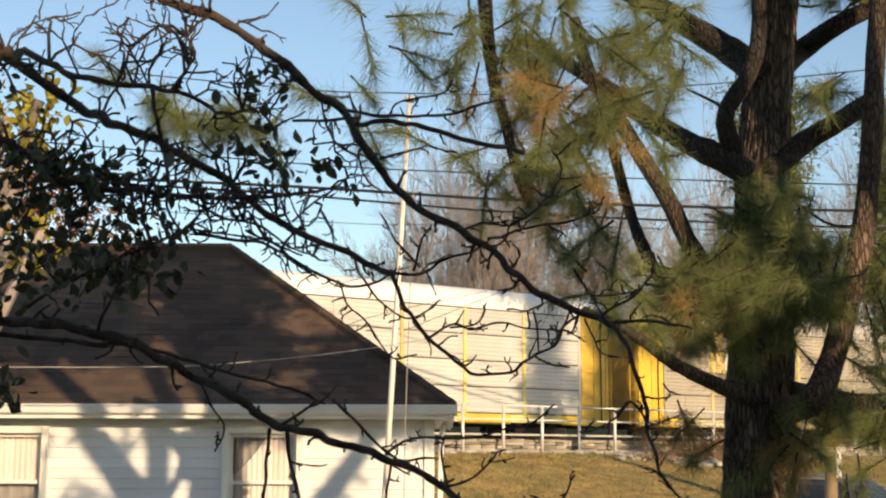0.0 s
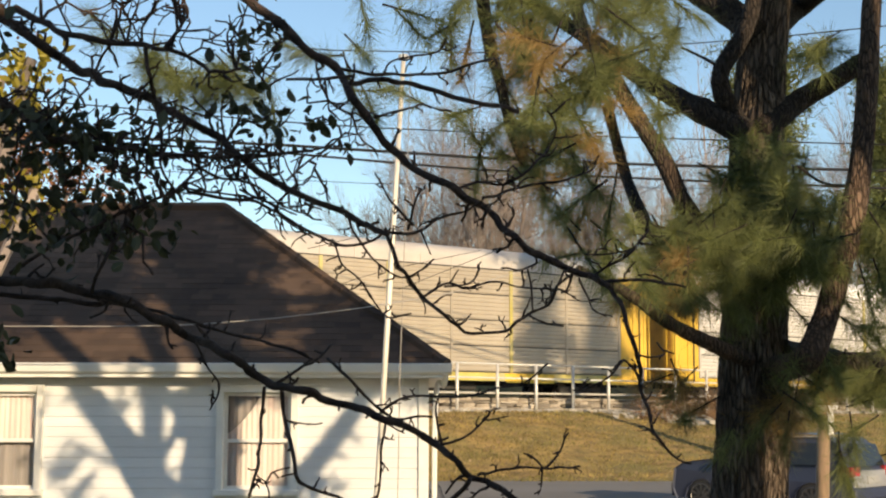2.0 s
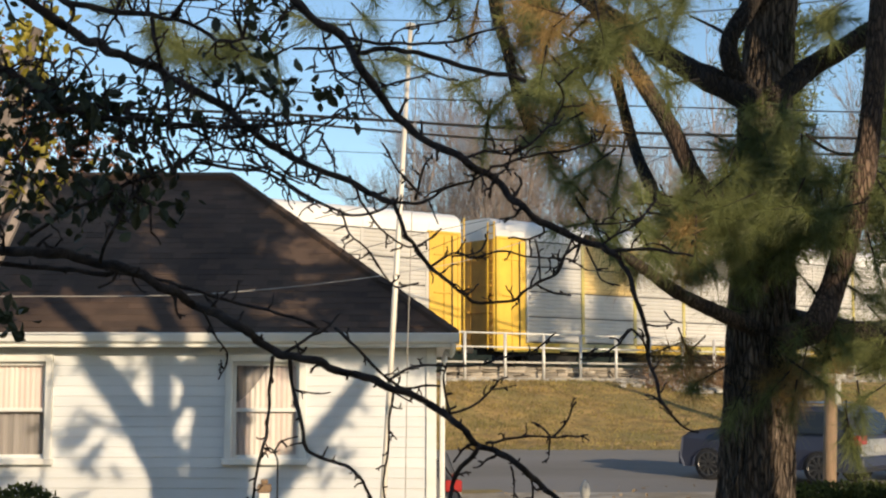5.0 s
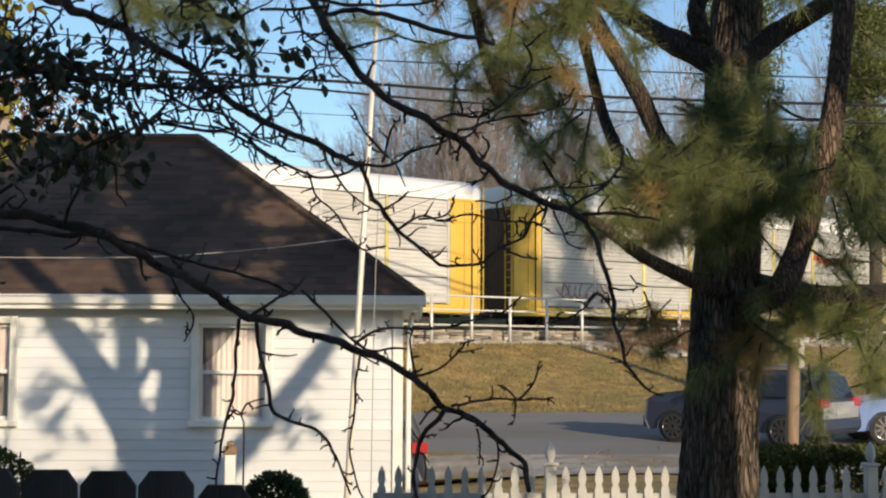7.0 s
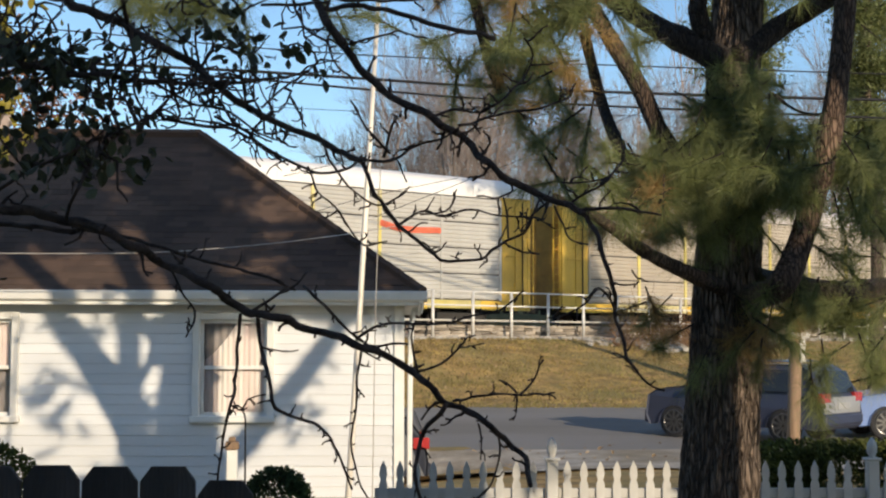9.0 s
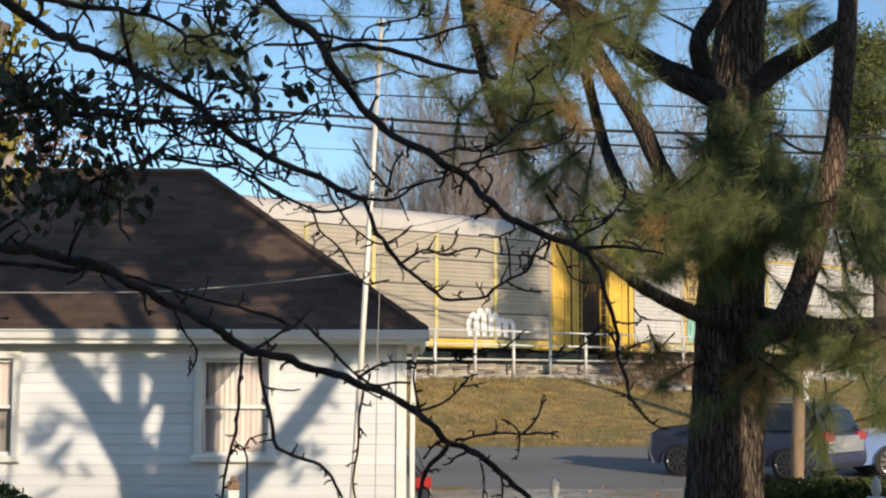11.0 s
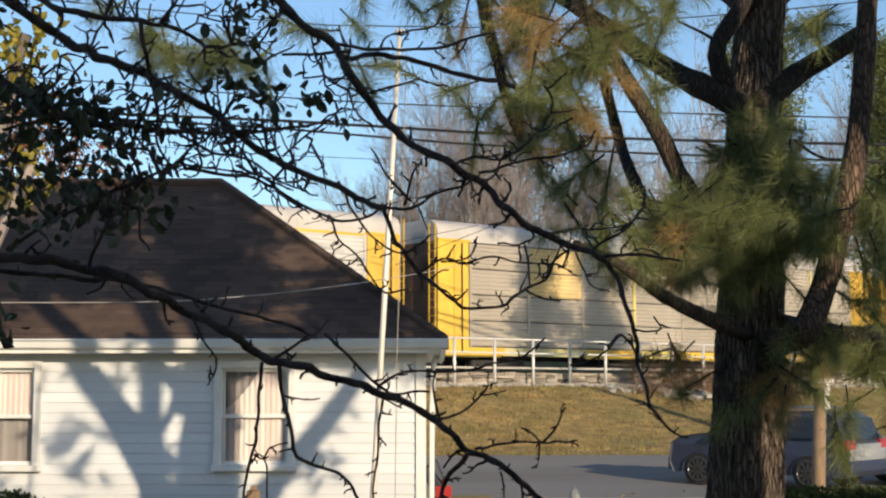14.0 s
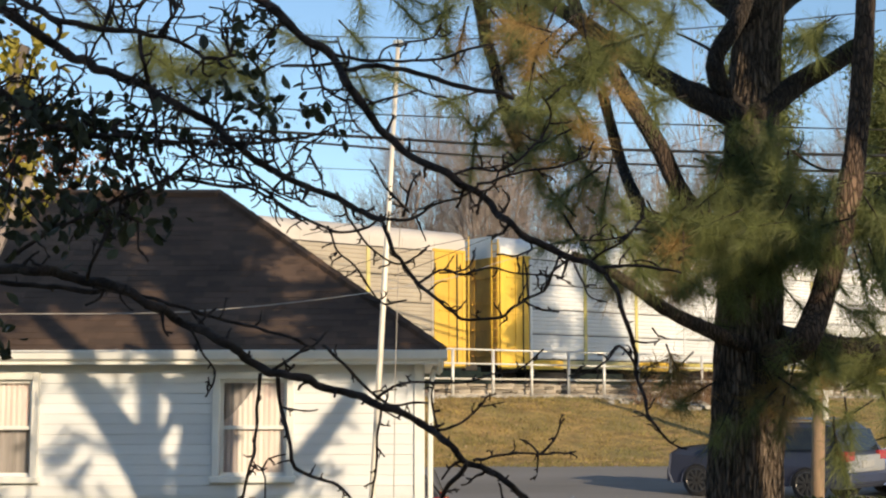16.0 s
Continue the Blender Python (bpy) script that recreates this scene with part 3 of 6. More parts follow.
def spray(car, kind):
    rng = random.Random(kind)
    if kind == "pink":
        for k in range(9):
            x = 2.3 + k * 0.33
            stroke(car, [(x + rng.uniform(-0.1, 0.3), 1.35 + rng.uniform(0, 0.3)), (x + rng.uniform(-0.2, 0.3), 1.8), (x + rng.uniform(0, 0.4), 2.05 + rng.uniform(0, 0.2))],
                   0.07, -0.066 - 0.001 * k, PINK_PAINT, "pink sprayed scrawl")
            stroke(car, [(x - 0.1, 1.4 + rng.uniform(0, 0.6)), (x + 0.35, 1.45 + rng.uniform(0, 0.6))], 0.06, -0.077 - 0.001 * k, PINK_PAINT, "pink sprayed scrawl")
    if kind == "arch":
        for k in range(12):
            x = 13.0 + k * 0.21
            top = 2.5 - 0.06 * abs(k - 5) ** 1.2
            stroke(car, [(x, 1.25 + rng.uniform(0, 0.5)), (x + rng.uniform(-0.1, 0.1), 1.8), (x + rng.uniform(-0.15, 0.15), top)],
                   rng.uniform(0.06, 0.17), -0.082 - 0.001 * k, PINK_PAINT, "dull red sprayed stroke")
        stroke(car, [(12.9, 1.9), (13.5, 2.35), (14.3, 2.45), (15.2, 2.2), (15.5, 1.8)], 0.2, -0.096, PINK_PAINT, "dull red sprayed arch")
        for k in range(4):
            x = 12.8 + k * 0.75
            stroke(car, [(x, 1.3), (x + 0.1, 1.75), (x + 0.25, 1.95), (x + 0.35, 1.4)], 0.09, -0.098 - 0.001 * k, UNDER, "dark sprayed outline")
        stroke(car, [(18.8, 3.9), (19.9, 3.72), (21.6, 3.75)], 0.22, -0.082, RED_PAINT, "orange-red sprayed stripe")
    if kind == "white":
        for k in range(6):
            x = 20.4 + k * 0.36
            stroke(car, [(x, 1.3), (x - 0.1, 1.75), (x + 0.15, 2.1 + 0.2 * math.sin(k)), (x + 0.35, 1.7), (x + 0.3, 1.3)], 0.2, -0.082 - k * 0.002, WHITE_PAINT, "white sprayed bubble shape")
    if kind == "teal":
        for k in range(5):
            x = 4.9 + k * 0.2
            stroke(car, [(x, 1.3), (x - 0.1 + 0.05 * k, 1.9), (x + 0.15, 2.45 - 0.12 * (k % 2)), (x + 0.25, 1.9), (x + 0.15, 1.35)], 0.2, -0.082 - k * 0.002, TEAL_PAINT, "teal sprayed shape")
        for k in range(6):
            x = 4.9 + k * 0.28
            stroke(car, [(x, 3.3), (x + 0.06, 3.75 - 0.05 * (k % 3)), (x + 0.22, 3.4 + 0.1 * (k % 2)), (x + 0.25, 3.8)], 0.045, -0.082 - 0.001 * k, SCRAWL, "grey sprayed scrawl")


def shield(car):
    """A railway's mark as plain shapes: a pale panel with a blue field over upright stripes."""
    x = END_W + COL_W * 1.5
    part("mark_panel", boxes(((x - 0.62, -0.075, 3.25), (x + 0.62, -0.055, 4.85)), bevel=0.01), WHITE_PAINT, car, "pale painted panel")
    part("mark_field", boxes(((x - 0.5, -0.083, 4.2), (x + 0.5, -0.077, 4.75)), bevel=0.002), LOGO_BLUE, car, "dark blue painted field")
    part("mark_bar", boxes(((x - 0.4, -0.089, 4.42), (x + 0.4, -0.085, 4.56))), WHITE_PAINT, car)
    for k in range(4):
        a = x - 0.45 + k * 0.26
        part("mark_stripe", boxes(((a, -0.083, 3.3), (a + 0.11, -0.077, 4.1))), RED_PAINT, car)


Y1 = {(1, 0), (1, 1)}
CARS = [
    ("white", "white", {1, 2, 5, 6, 7}, set(), "white ribbed steel auto-carrier car with yellow ends", ()),
    ("beige", "grey", {1, 2, 3, 4, 6}, Y1, "dusty beige ribbed auto-carrier car with a yellow mark panel", ("shield",)),
    ("white", "white", {2, 4, 5}, set(), "white ribbed auto-carrier car with yellow ends and sill", ()),
    ("white", "white", {1, 2, 3, 5, 7}, Y1, "white ribbed auto-carrier car with a yellow upper panel", ()),
    ("grey", "white", {2, 3, 4, 5, 6}, set(), "grey-white ribbed auto-carrier car with sprayed graffiti", ("pink", "arch")),
    ("beige", "grey", {1, 2, 4, 5, 6, 7}, set(), "dusty beige auto-carrier car with white sprayed shapes", ("white",)),
    ("white", "grey", {3, 4, 5}, {(c, r) for c in (1, 6) for r in range(4)}, "white auto-carrier car with full yellow panels and teal spray", ("teal",)),
    ("beige", "grey", {3, 5, 7}, Y1, "dusty beige auto-carrier car with a yellow upper panel", ()),
    ("bright", "white", {1, 2, 4, 6}, set(), "bright white ribbed auto-carrier car with yellow ends", ()),
    ("white", "white", {1, 3, 5}, set(), "white ribbed auto-carrier car with yellow ends", ()),
]
TRAIN = []


def train():
    for i, (tone, roof_tone, posts, accents, label, extras) in enumerate(CARS):
        car = rail_car(tone, roof_tone, posts, accents, label, i == 6, i in (4, 6, 7))
        for e in extras:
            if e == "shield":
                shield(car)
            else:
                spray(car, e)
        TRAIN.append((car, (i - 1) * CAR_PITCH + (CAR_PITCH - BODY) / 2))


def motions():
    for car, start in TRAIN:
        rows = []
        for t, lag in ((0, 0), (4, 0), (8, 0), (12, 0), (14, 0.25), (16, 0.8)):
            rows.append((t, track_matrix(start - (t - 0.6) * SPEED + lag, 0, TRACK.z)))
        walk(car, rows)


# ---------------------------------------------------------------- the white house
HX0, HX1, HY, HD = -13.0, -0.10, 18.0, 6.0
SOFFIT, EAVE, RIDGE, OVER = 2.61, 2.79, 5.27, 0.35
WINDOWS = ((-6.03, -4.99), (-2.78, -1.74))
WZ0, WZ1 = 1.13, 2.50


def house():
    h = empty("house", 0, HY, 0, label="white vinyl-sided bungalow with a brown hip roof", category="house")
    # wall behind the siding, with the openings through it
    cuts = [HX0]
    for a, b in WINDOWS:
        cuts += [a + 0.06, b - 0.06]
    cuts.append(HX1)
    items = []
    for k in range(0, len(cuts), 2):
        items.append(((cuts[k], 0.0, 0), (cuts[k + 1], 0.16, SOFFIT)))
    for a, b in WINDOWS:
        items += [((a + 0.06, 0.0, 0), (b - 0.06, 0.16, WZ0 + 0.06)), ((a + 0.06, 0.0, WZ1 - 0.06), (b - 0.06, 0.16, SOFFIT))]
    items += [((HX0, HD - 0.16, 0), (HX1, HD, SOFFIT)), ((HX1 - 0.16, 0.16, 0), (HX1, HD - 0.16, SOFFIT)), ((HX0, 0.16, 0), (HX0 + 0.16, HD - 0.16, SOFFIT))]
    wall = part("wall", boxes(*items), SIDING, h)
    part("inner_wall", boxes(((HX0 + 0.2, 1.6, 0.0), (HX1 - 0.2, 1.7, SOFFIT))), ROOM, h)
    # lapped siding boards, cut round the windows
    step, cache = 0.13, {}
    def board(x0, x1, z, hgt):
        key = (round(x1 - x0, 3), round(hgt, 3))
        if key not in cache:
            bm = bmesh.new()
            w = x1 - x0
            prism(bm, [(-0.004, 0.0), (-0.022, 0.003), (-0.022, 0.012), (-0.008, hgt), (-0.004, hgt)], 0, w, "x")
            cache[key] = mesh_of("siding_board", bm, SIDING)
        part("siding_board", cache[key], None, wall).location = (x0, 0, z)
    z = 0.15
    while z < SOFFIT - 0.02:
        hgt = min(step, SOFFIT - z)
        segs = []
        x = HX0
        for a, b in WINDOWS:
            if z + hgt > WZ0 and z < WZ1:
                segs.append((x, a))
                x = b
        segs.append((x, HX1 - 0.02))
        for a, b in segs:
            board(a, b, z, hgt)
        z += step
    part("corner_board", boxes(((HX1 - 0.10, -0.05, 0.1), (HX1 + 0.03, 0.0, SOFFIT)), ((HX1, 0.0, 0.1), (HX1 + 0.03, 0.12, SOFFIT)), bevel=0.005), TRIM, h)
    part("foundation", boxes(((HX0, -0.02, -0.1), (HX1, 0.02, 0.15))), CONCRETE, h)
    # eaves
    ex0, ex1 = HX0 - OVER, HX1 + OVER - 0.09
    part("soffit", boxes(((ex0 + 0.02, -OVER + 0.02, SOFFIT), (ex1 - 0.02, HD + OVER - 0.02, SOFFIT + 0.02))), TRIM, h)
    part("fascia", boxes(((ex0, -OVER - 0.02, SOFFIT - 0.02), (ex1, -OVER + 0.02, EAVE - 0.02)), bevel=0.006), TRIM, h)
    part("fascia", boxes(((ex1 - 0.02, -OVER + 0.02, SOFFIT - 0.02), (ex1 + 0.02, HD + OVER, EAVE - 0.02)), bevel=0.006), TRIM, h)
    bm = bmesh.new()
    prism(bm, [(-OVER - 0.02, EAVE - 0.16), (-OVER - 0.10, EAVE - 0.13), (-OVER - 0.13, EAVE - 0.03), (-OVER - 0.12, EAVE - 0.02),
               (-OVER - 0.09, EAVE - 0.12), (-OVER - 0.02, EAVE - 0.14)], ex0, ex1 + 0.06, "x")
    part("gutter", bm, TRIM, h, "white gutter")
    s = Soup()
    s.tube(smooth_path([(ex1 - 0.02, -OVER - 0.06, EAVE - 0.14), (ex1 - 0.03, -0.2, SOFFIT - 0.1), (ex1 - 0.14, 0.3, SOFFIT - 0.28), (ex1 - 0.16, 0.3, 0.1)], 0.1),
           [0.035] * 60, 6)
    part("downspout", s.mesh("downspout", TRIM), None, h)
    # hip roof
    run = HD / 2 + OVER
    bm = bmesh.new()
    a, b, c, d = (bm.verts.new(p) for p in ((ex0, -OVER, EAVE - 0.04), (ex1, -OVER, EAVE - 0.04), (ex1, HD + OVER, EAVE - 0.04), (ex0, HD + OVER, EAVE - 0.04)))
    r0, r1 = bm.verts.new((ex0 + run, HD / 2, RIDGE - 0.03)), bm.verts.new((ex1 - run, HD / 2, RIDGE - 0.03))
    for f in ((a, b, r1, r0), (b, c, r1), (c, d, r0, r1), (d, a, r0), (d, c, b, a)):
        bm.faces.new(f)
    roof = part("roof", bm, SHINGLE, h, "brown asphalt-shingle hip roof")
    # shingle tabs on the street side and hip cap
    rng = random.Random(3)
    s = Soup()
    up = Vector((0, run, RIDGE - EAVE)).normalized()
    out = Vector((0, -up.z, up.y))
    length = math.hypot(run, RIDGE - EAVE)
    n = int(length / 0.14)
    for k in range(n):
        t0 = k * 0.14
        x_end = ex1 - run * t0 / length
        x = max(ex0 + run * t0 / length, -9.0) - rng.uniform(0, 0.3)
        while x < x_end - 0.05:
            w = rng.uniform(0.22, 0.36)
            x2 = min(x + w, x_end)
            lift = rng.uniform(0.005, 0.011)
            o = Vector((0, -OVER, EAVE - 0.03)) + up * (t0 - (0.02 if k == 0 else 0.0) + rng.uniform(-0.006, 0.006))
            p = [o + Vector((x + 0.006, 0, 0)) + out * lift, o + Vector((x2, 0, 0)) + out * lift,
                 o + Vector((x2, 0, 0)) + up * 0.15 + out * 0.005, o + Vector((x + 0.006, 0, 0)) + up * 0.15 + out * 0.005,
                 o + Vector((x + 0.006, 0, 0)), o + Vector((x2, 0, 0))]
            b = len(s.v)
            s.v += [tuple(q) for q in p]
            s.f += [(b, b + 1, b + 2, b + 3), (b + 4, b + 5, b + 1, b)]
            x = x2
    o = part("shingles", s.mesh("shingles", SHINGLE_TAB), None, roof)
    o["kind"] = "stuff"
    s = Soup()
    p0, p1 = Vector((ex1, -OVER, EAVE - 0.02)), Vector((ex1 - run, HD / 2, RIDGE))
    m = 24
    for k in range(m):
        a, b = p0.lerp(p1, k / m), p0.lerp(p1, (k + 1.25) / m)
        s.tube([a, b], [0.075, 0.06], 6)
    s.tube([p1, Vector((ex0 + run, HD / 2, RIDGE))], [0.07, 0.07], 6)
    part("ridge_cap", s.mesh("ridge_cap", SHINGLE), None, roof)
    for k, (a, b) in enumerate(WINDOWS):
        window(h, a, b, k == 1)


def window(h, a, b, full):
    w = part("window", boxes(((a, -0.075, WZ0), (a + 0.09, 0.02, WZ1)), ((b - 0.09, -0.075, WZ0), (b, 0.02, WZ1)),
                             ((a + 0.09, -0.075, WZ1 - 0.09), (b - 0.09, 0.02, WZ1)), bevel=0.006), TRIM, h, "white double-hung window with pink curtains" if full else "white double-hung window with a curtained upper sash")
    part("window_sill", boxes(((a - 0.03, -0.11, WZ0 - 0.03), (b + 0.03, 0.02, WZ0 + 0.05)), bevel=0.008), TRIM, w)
    x0, x1, z0, z1 = a + 0.09, b - 0.09, WZ0 + 0.05, WZ1 - 0.09
    mid = (z0 + z1) / 2
    for lo, hi, y in ((mid - 0.02, z1, 0.02), (z0, mid + 0.02, 0.05)):
        sash = part("sash", boxes(((x0, y, lo), (x0 + 0.045, y + 0.03, hi)), ((x1 - 0.045, y, lo), (x1, y + 0.03, hi)),
                                  ((x0 + 0.045, y, lo), (x1 - 0.045, y + 0.03, lo + 0.045)), ((x0 + 0.045, y, hi - 0.045), (x1 - 0.045, y + 0.03, hi))), TRIM, w)
        pane = part("pane", boxes(((x0 + 0.04, y + 0.012, lo + 0.04), (x1 - 0.04, y + 0.016, hi - 0.04))), GLASS, sash)
        pane.visible_shadow = False
    # an added sheet behind the upper sash softens the dark there
    bm = bmesh.new()
    prev = None
    for k in range(50):
        x = x0 - 0.03 + (x1 - x0 + 0.06) * k / 49
        p = (bm.verts.new((x, 0.17 + 0.014 * math.sin(k * 1.1), mid)), bm.verts.new((x, 0.17 + 0.014 * math.sin(k * 1.1), z1 + 0.04)))
        if prev:
            bm.faces.new((prev[0], p[0], p[1], prev[1]))
        prev = p
    part("sheer_curtain", bm, PANE_DIMMER, w, "dim sheet added to grey the dark pane", True)
    # another added sheet stands in for the grey reflection in the lower glass
    if not full:
        bm = bmesh.new()
        prev = None
        for k in range(40):
            x = x0 - 0.03 + (x1 - x0 + 0.06) * k / 39
            y = 0.16 + 0.01 * math.sin(k * 0.9)
            p = (bm.verts.new((x, y, z0 - 0.02)), bm.verts.new((x, y, mid - 0.01)))
            if prev:
                bm.faces.new((prev[0], p[0], p[1], prev[1]))
            prev = p
        part("sheer_curtain", bm, PANE_DIMMER, w, "dim sheet added to grey the dark pane", True)
    # a gathered curtain on the lower sash and a swept one above
    for upper in (False, True) if full else (True,):
        bm = bmesh.new()
        prev = None
        c0, c1 = x0 - 0.03, x1 + 0.03
        for k in range(90):
            u = k / 89
            x = c0 + (c1 - c0) * u
            y = 0.108 + 0.007 * math.sin(k * 0.95) + 0.004 * math.sin(k * 2.3)
            lo, hi = (mid - 0.03, z1 + 0.03) if upper else (z0 - 0.03, mid + 0.0)
            if upper:
                hi = min(hi, lo + 0.10 + (hi - lo) * (1.55 * u) ** 1.5) if full else hi
            p = (bm.verts.new((x, y, lo)), bm.verts.new((x, y, (lo + hi) / 2)), bm.verts.new((x, y + 0.004, hi)))
            if prev:
                bm.faces.new((prev[0], p[0], p[1], prev[1]))
                bm.faces.new((prev[1], p[1], p[2], prev[2]))
            prev = p
        part("curtain", bm, CURTAIN, w, "pale pink striped curtain", True)


SHINGLE_TAB = material("brown_shingle_tab", (0.078, 0.047, 0.033), 0.95, vary=0.35, scale=1.1, fine=45, bump=0.5, bump_scale=90,
                       second=(0.12, 0.078, 0.054), second_amount=0.6, island=0.3)


# ---------------------------------------------------------------- trees
def spurs(s, path, radii, rng, every, size):
    """Short knotted twigs along a limb."""
    d = 0.0
    for i in range(1, len(path) - 1):
        d += (path[i] - path[i - 1]).length
        if d < every * 0.62 * rng.uniform(0.4, 1.6):
            continue
        d = 0.0
        axis = (path[i + 1] - path[i - 1]).normalized()
        v = rnd_dir(rng)
        v = (v - axis * v.dot(axis) * 0.4)
        v.y *= 0.45
        v = v.normalized()
        p = path[i]
        twig(s, p, v, size * rng.uniform(0.35, 1.3), max(0.0042, min(0.0075, radii[i] * 0.5)), rng, 1)


def twig(s, p, v, length, r, rng, depth):
    n = max(4, int(length / 0.035))
    pts = [p.copy()]
    d = v.copy()
    for k in range(n):
        j = rnd_dir(rng) * 0.62
        j.y *= 0.5
        d = (d + j + Vector((0, 0, 0.06))).normalized()
        pts.append(pts[-1] + d * length / n)
    rad = [r * (1 - 0.45 * k / n) * (1.25 if k % 3 == 1 else 1.0) for k in range(n + 1)]
    rad[-1] = rad[-2] * 1.15
    s.tube(pts, rad, 5)
    if depth > 0:
        for k in range(1, n):
            if rng.random() < 0.34:
                q = (d + rnd_dir(rng) * 1.2)
                q.y *= 0.5
                twig(s, pts[k], q.normalized(), length * rng.uniform(0.25, 0.55), r * 0.75, rng, depth - 1)


ORCHARD_PATHS = []


def limb(tree, pts, r0, r1, rng, every=0.22, size=0.10, knobs=0.25, name="limb"):
    path = smooth_path(pts, 0.03)
    n = len(path)
    for i, p in enumerate(path):
        p += Vector((noise.noise(p * 9), 0, noise.noise(p * 9 + Vector((7, 0, 0))))) * min(0.016, 0.006 + r0 * 0.4)
    rad = [0.8 * (r0 + (r1 - r0) * i / (n - 1)) for i in range(n)]
    s = Soup()
    s.tube(path, rad, 8, knobs=knobs)
    if every:
        spurs(s, path, rad, rng, every, size)
    part(name, s.mesh(name, BARK_DARK, True), None, tree)
    ORCHARD_PATHS.extend(path[4::3])
    return path


def orchard_tree():
    rng = random.Random(11)
    t = empty("apple_tree", label="dark knotty fruit tree, nearly bare, with spurs and few leaves", category="tree")
    B = lambda pts, r0, r1, every=0.22, size=0.10: limb(t, pts, r0, r1, rng, every, size)
    # trunk stands beside the view
    limb(t, [(-3.6, 5.9, 0), (-3.5, 5.8, 0.9), (-3.3, 5.7, 1.7), (-3.0, 5.6, 2.3), (-2.6, 5.5, 2.65)], 0.16, 0.06, rng, 0, name="trunk")
    limb(t, [(-3.3, 5.7, 1.7), (-3.1, 5.6, 2.6), (-2.6, 5.5, 3.7), (-1.9, 5.5, 4.3), (-1.4, 5.5, 4.2), (-1.135, 5.45, 3.949)], 0.09, 0.026, rng, 0.3)
    limb(t, [(-3.1, 5.6, 2.4), (-2.7, 5.5, 3.1), (-2.2, 5.5, 3.55), (-1.75, 5.5, 3.74)], 0.07, 0.03, rng, 0.3)
    # upper limbs
    B([(-1.135, 5.45, 3.949), (-0.890, 5.56, 3.879), (-0.668, 5.47, 3.705), (-0.509, 5.48, 3.574), (-0.397, 5.58, 3.506), (-0.322, 5.41, 3.349), (-0.225, 5.53, 3.225), (-0.096, 5.54, 3.106), (0.080, 5.42, 2.989), (0.220, 5.60, 2.926), (0.313, 5.43, 2.800), (0.452, 5.51, 2.731), (0.580, 5.56, 2.675), (0.684, 5.40, 2.612)], 0.0265, 0.0167)
    B([(0.709, 5.60, 2.631), (0.744, 5.45, 2.501), (0.785, 5.44, 2.357), (0.828, 5.59, 2.239), (0.846, 5.50, 2.104), (0.873, 5.41, 2.007), (0.966, 5.58, 1.937), (1.012, 5.53, 1.917)], 0.0134, 0.0056, 0.12, 0.07)
    B([(0.687, 5.60, 2.645), (0.808, 5.42, 2.631), (1.008, 5.55, 2.622)], 0.0112, 0.0056)
    B([(-1.910, 5.43, 3.815), (-1.826, 5.60, 3.760), (-1.627, 5.41, 3.613), (-1.563, 5.51, 3.570), (-1.460, 5.56, 3.513), (-1.283, 5.40, 3.404), (-1.187, 5.59, 3.403), (-1.097, 5.49, 3.333), (-0.973, 5.44, 3.264), (-0.898, 5.60, 3.252), (-0.793, 5.44, 3.140), (-0.727, 5.46, 3.086), (-0.653, 5.60, 3.053), (-0.543, 5.42, 2.972), (-0.416, 5.52, 2.936), (-0.305, 5.56, 2.885), (-0.186, 5.40, 2.816)], 0.0290, 0.0156)
    B([(-0.190, 5.53, 2.833), (-0.152, 5.40, 2.707), (-0.111, 5.54, 2.654), (-0.043, 5.56, 2.577), (0.035, 5.40, 2.497), (0.126, 5.55, 2.436), (0.259, 5.51, 2.438), (0.321, 5.41, 2.465), (0.388, 5.58, 2.522), (0.451, 5.52, 2.544), (0.475, 5.40, 2.608), (0.515, 5.54, 2.689)], 0.0112, 0.0056, 0.13, 0.08)
    B([(0.370, 5.48, 2.507), (0.445, 5.59, 2.477), (0.502, 5.42, 2.455)], 0.0056, 0.0045, 0.2, 0.04)
    B([(-0.190, 5.53, 2.833), (-0.086, 5.41, 2.819), (0.014, 5.59, 2.896), (0.125, 5.47, 2.911), (0.192, 5.43, 2.950)], 0.0089, 0.0056, 0.14)
    B([(-0.110, 5.49, 2.841), (-0.071, 5.41, 2.943), (-0.043, 5.57, 3.032)], 0.0067, 0.0045, 0.1, 0.05)
    B([(-0.087, 5.47, 2.857), (-0.130, 5.40, 2.892), (-0.178, 5.50, 2.961), (-0.216, 5.60, 3.042), (-0.240, 5.51, 3.072)], 0.0067, 0.0045, 0.1, 0.05)
    B([(-0.190, 5.53, 2.842), (-0.252, 5.42, 2.782), (-0.352, 5.41, 2.769), (-0.438, 5.52, 2.811), (-0.547, 5.60, 2.867), (-0.623, 5.55, 2.907), (-0.701, 5.44, 2.943), (-0.784, 5.40, 2.946), (-0.968, 5.44, 2.980)], 0.0067, 0.0089, 0.16)
    B([(-0.414, 5.60, 2.815), (-0.366, 5.47, 2.703), (-0.297, 5.43, 2.633), (-0.214, 5.60, 2.523), (-0.176, 5.47, 2.487), (-0.093, 5.43, 2.500)], 0.0056, 0.0045, 0.13, 0.06)
    B([(-0.376, 5.60, 2.948), (-0.309, 5.44, 2.812), (-0.243, 5.46, 2.714), (-0.134, 5.59, 2.660), (-0.042, 5.41, 2.675), (0.002, 5.49, 2.717)], 0.0067, 0.0045, 0.13, 0.06)
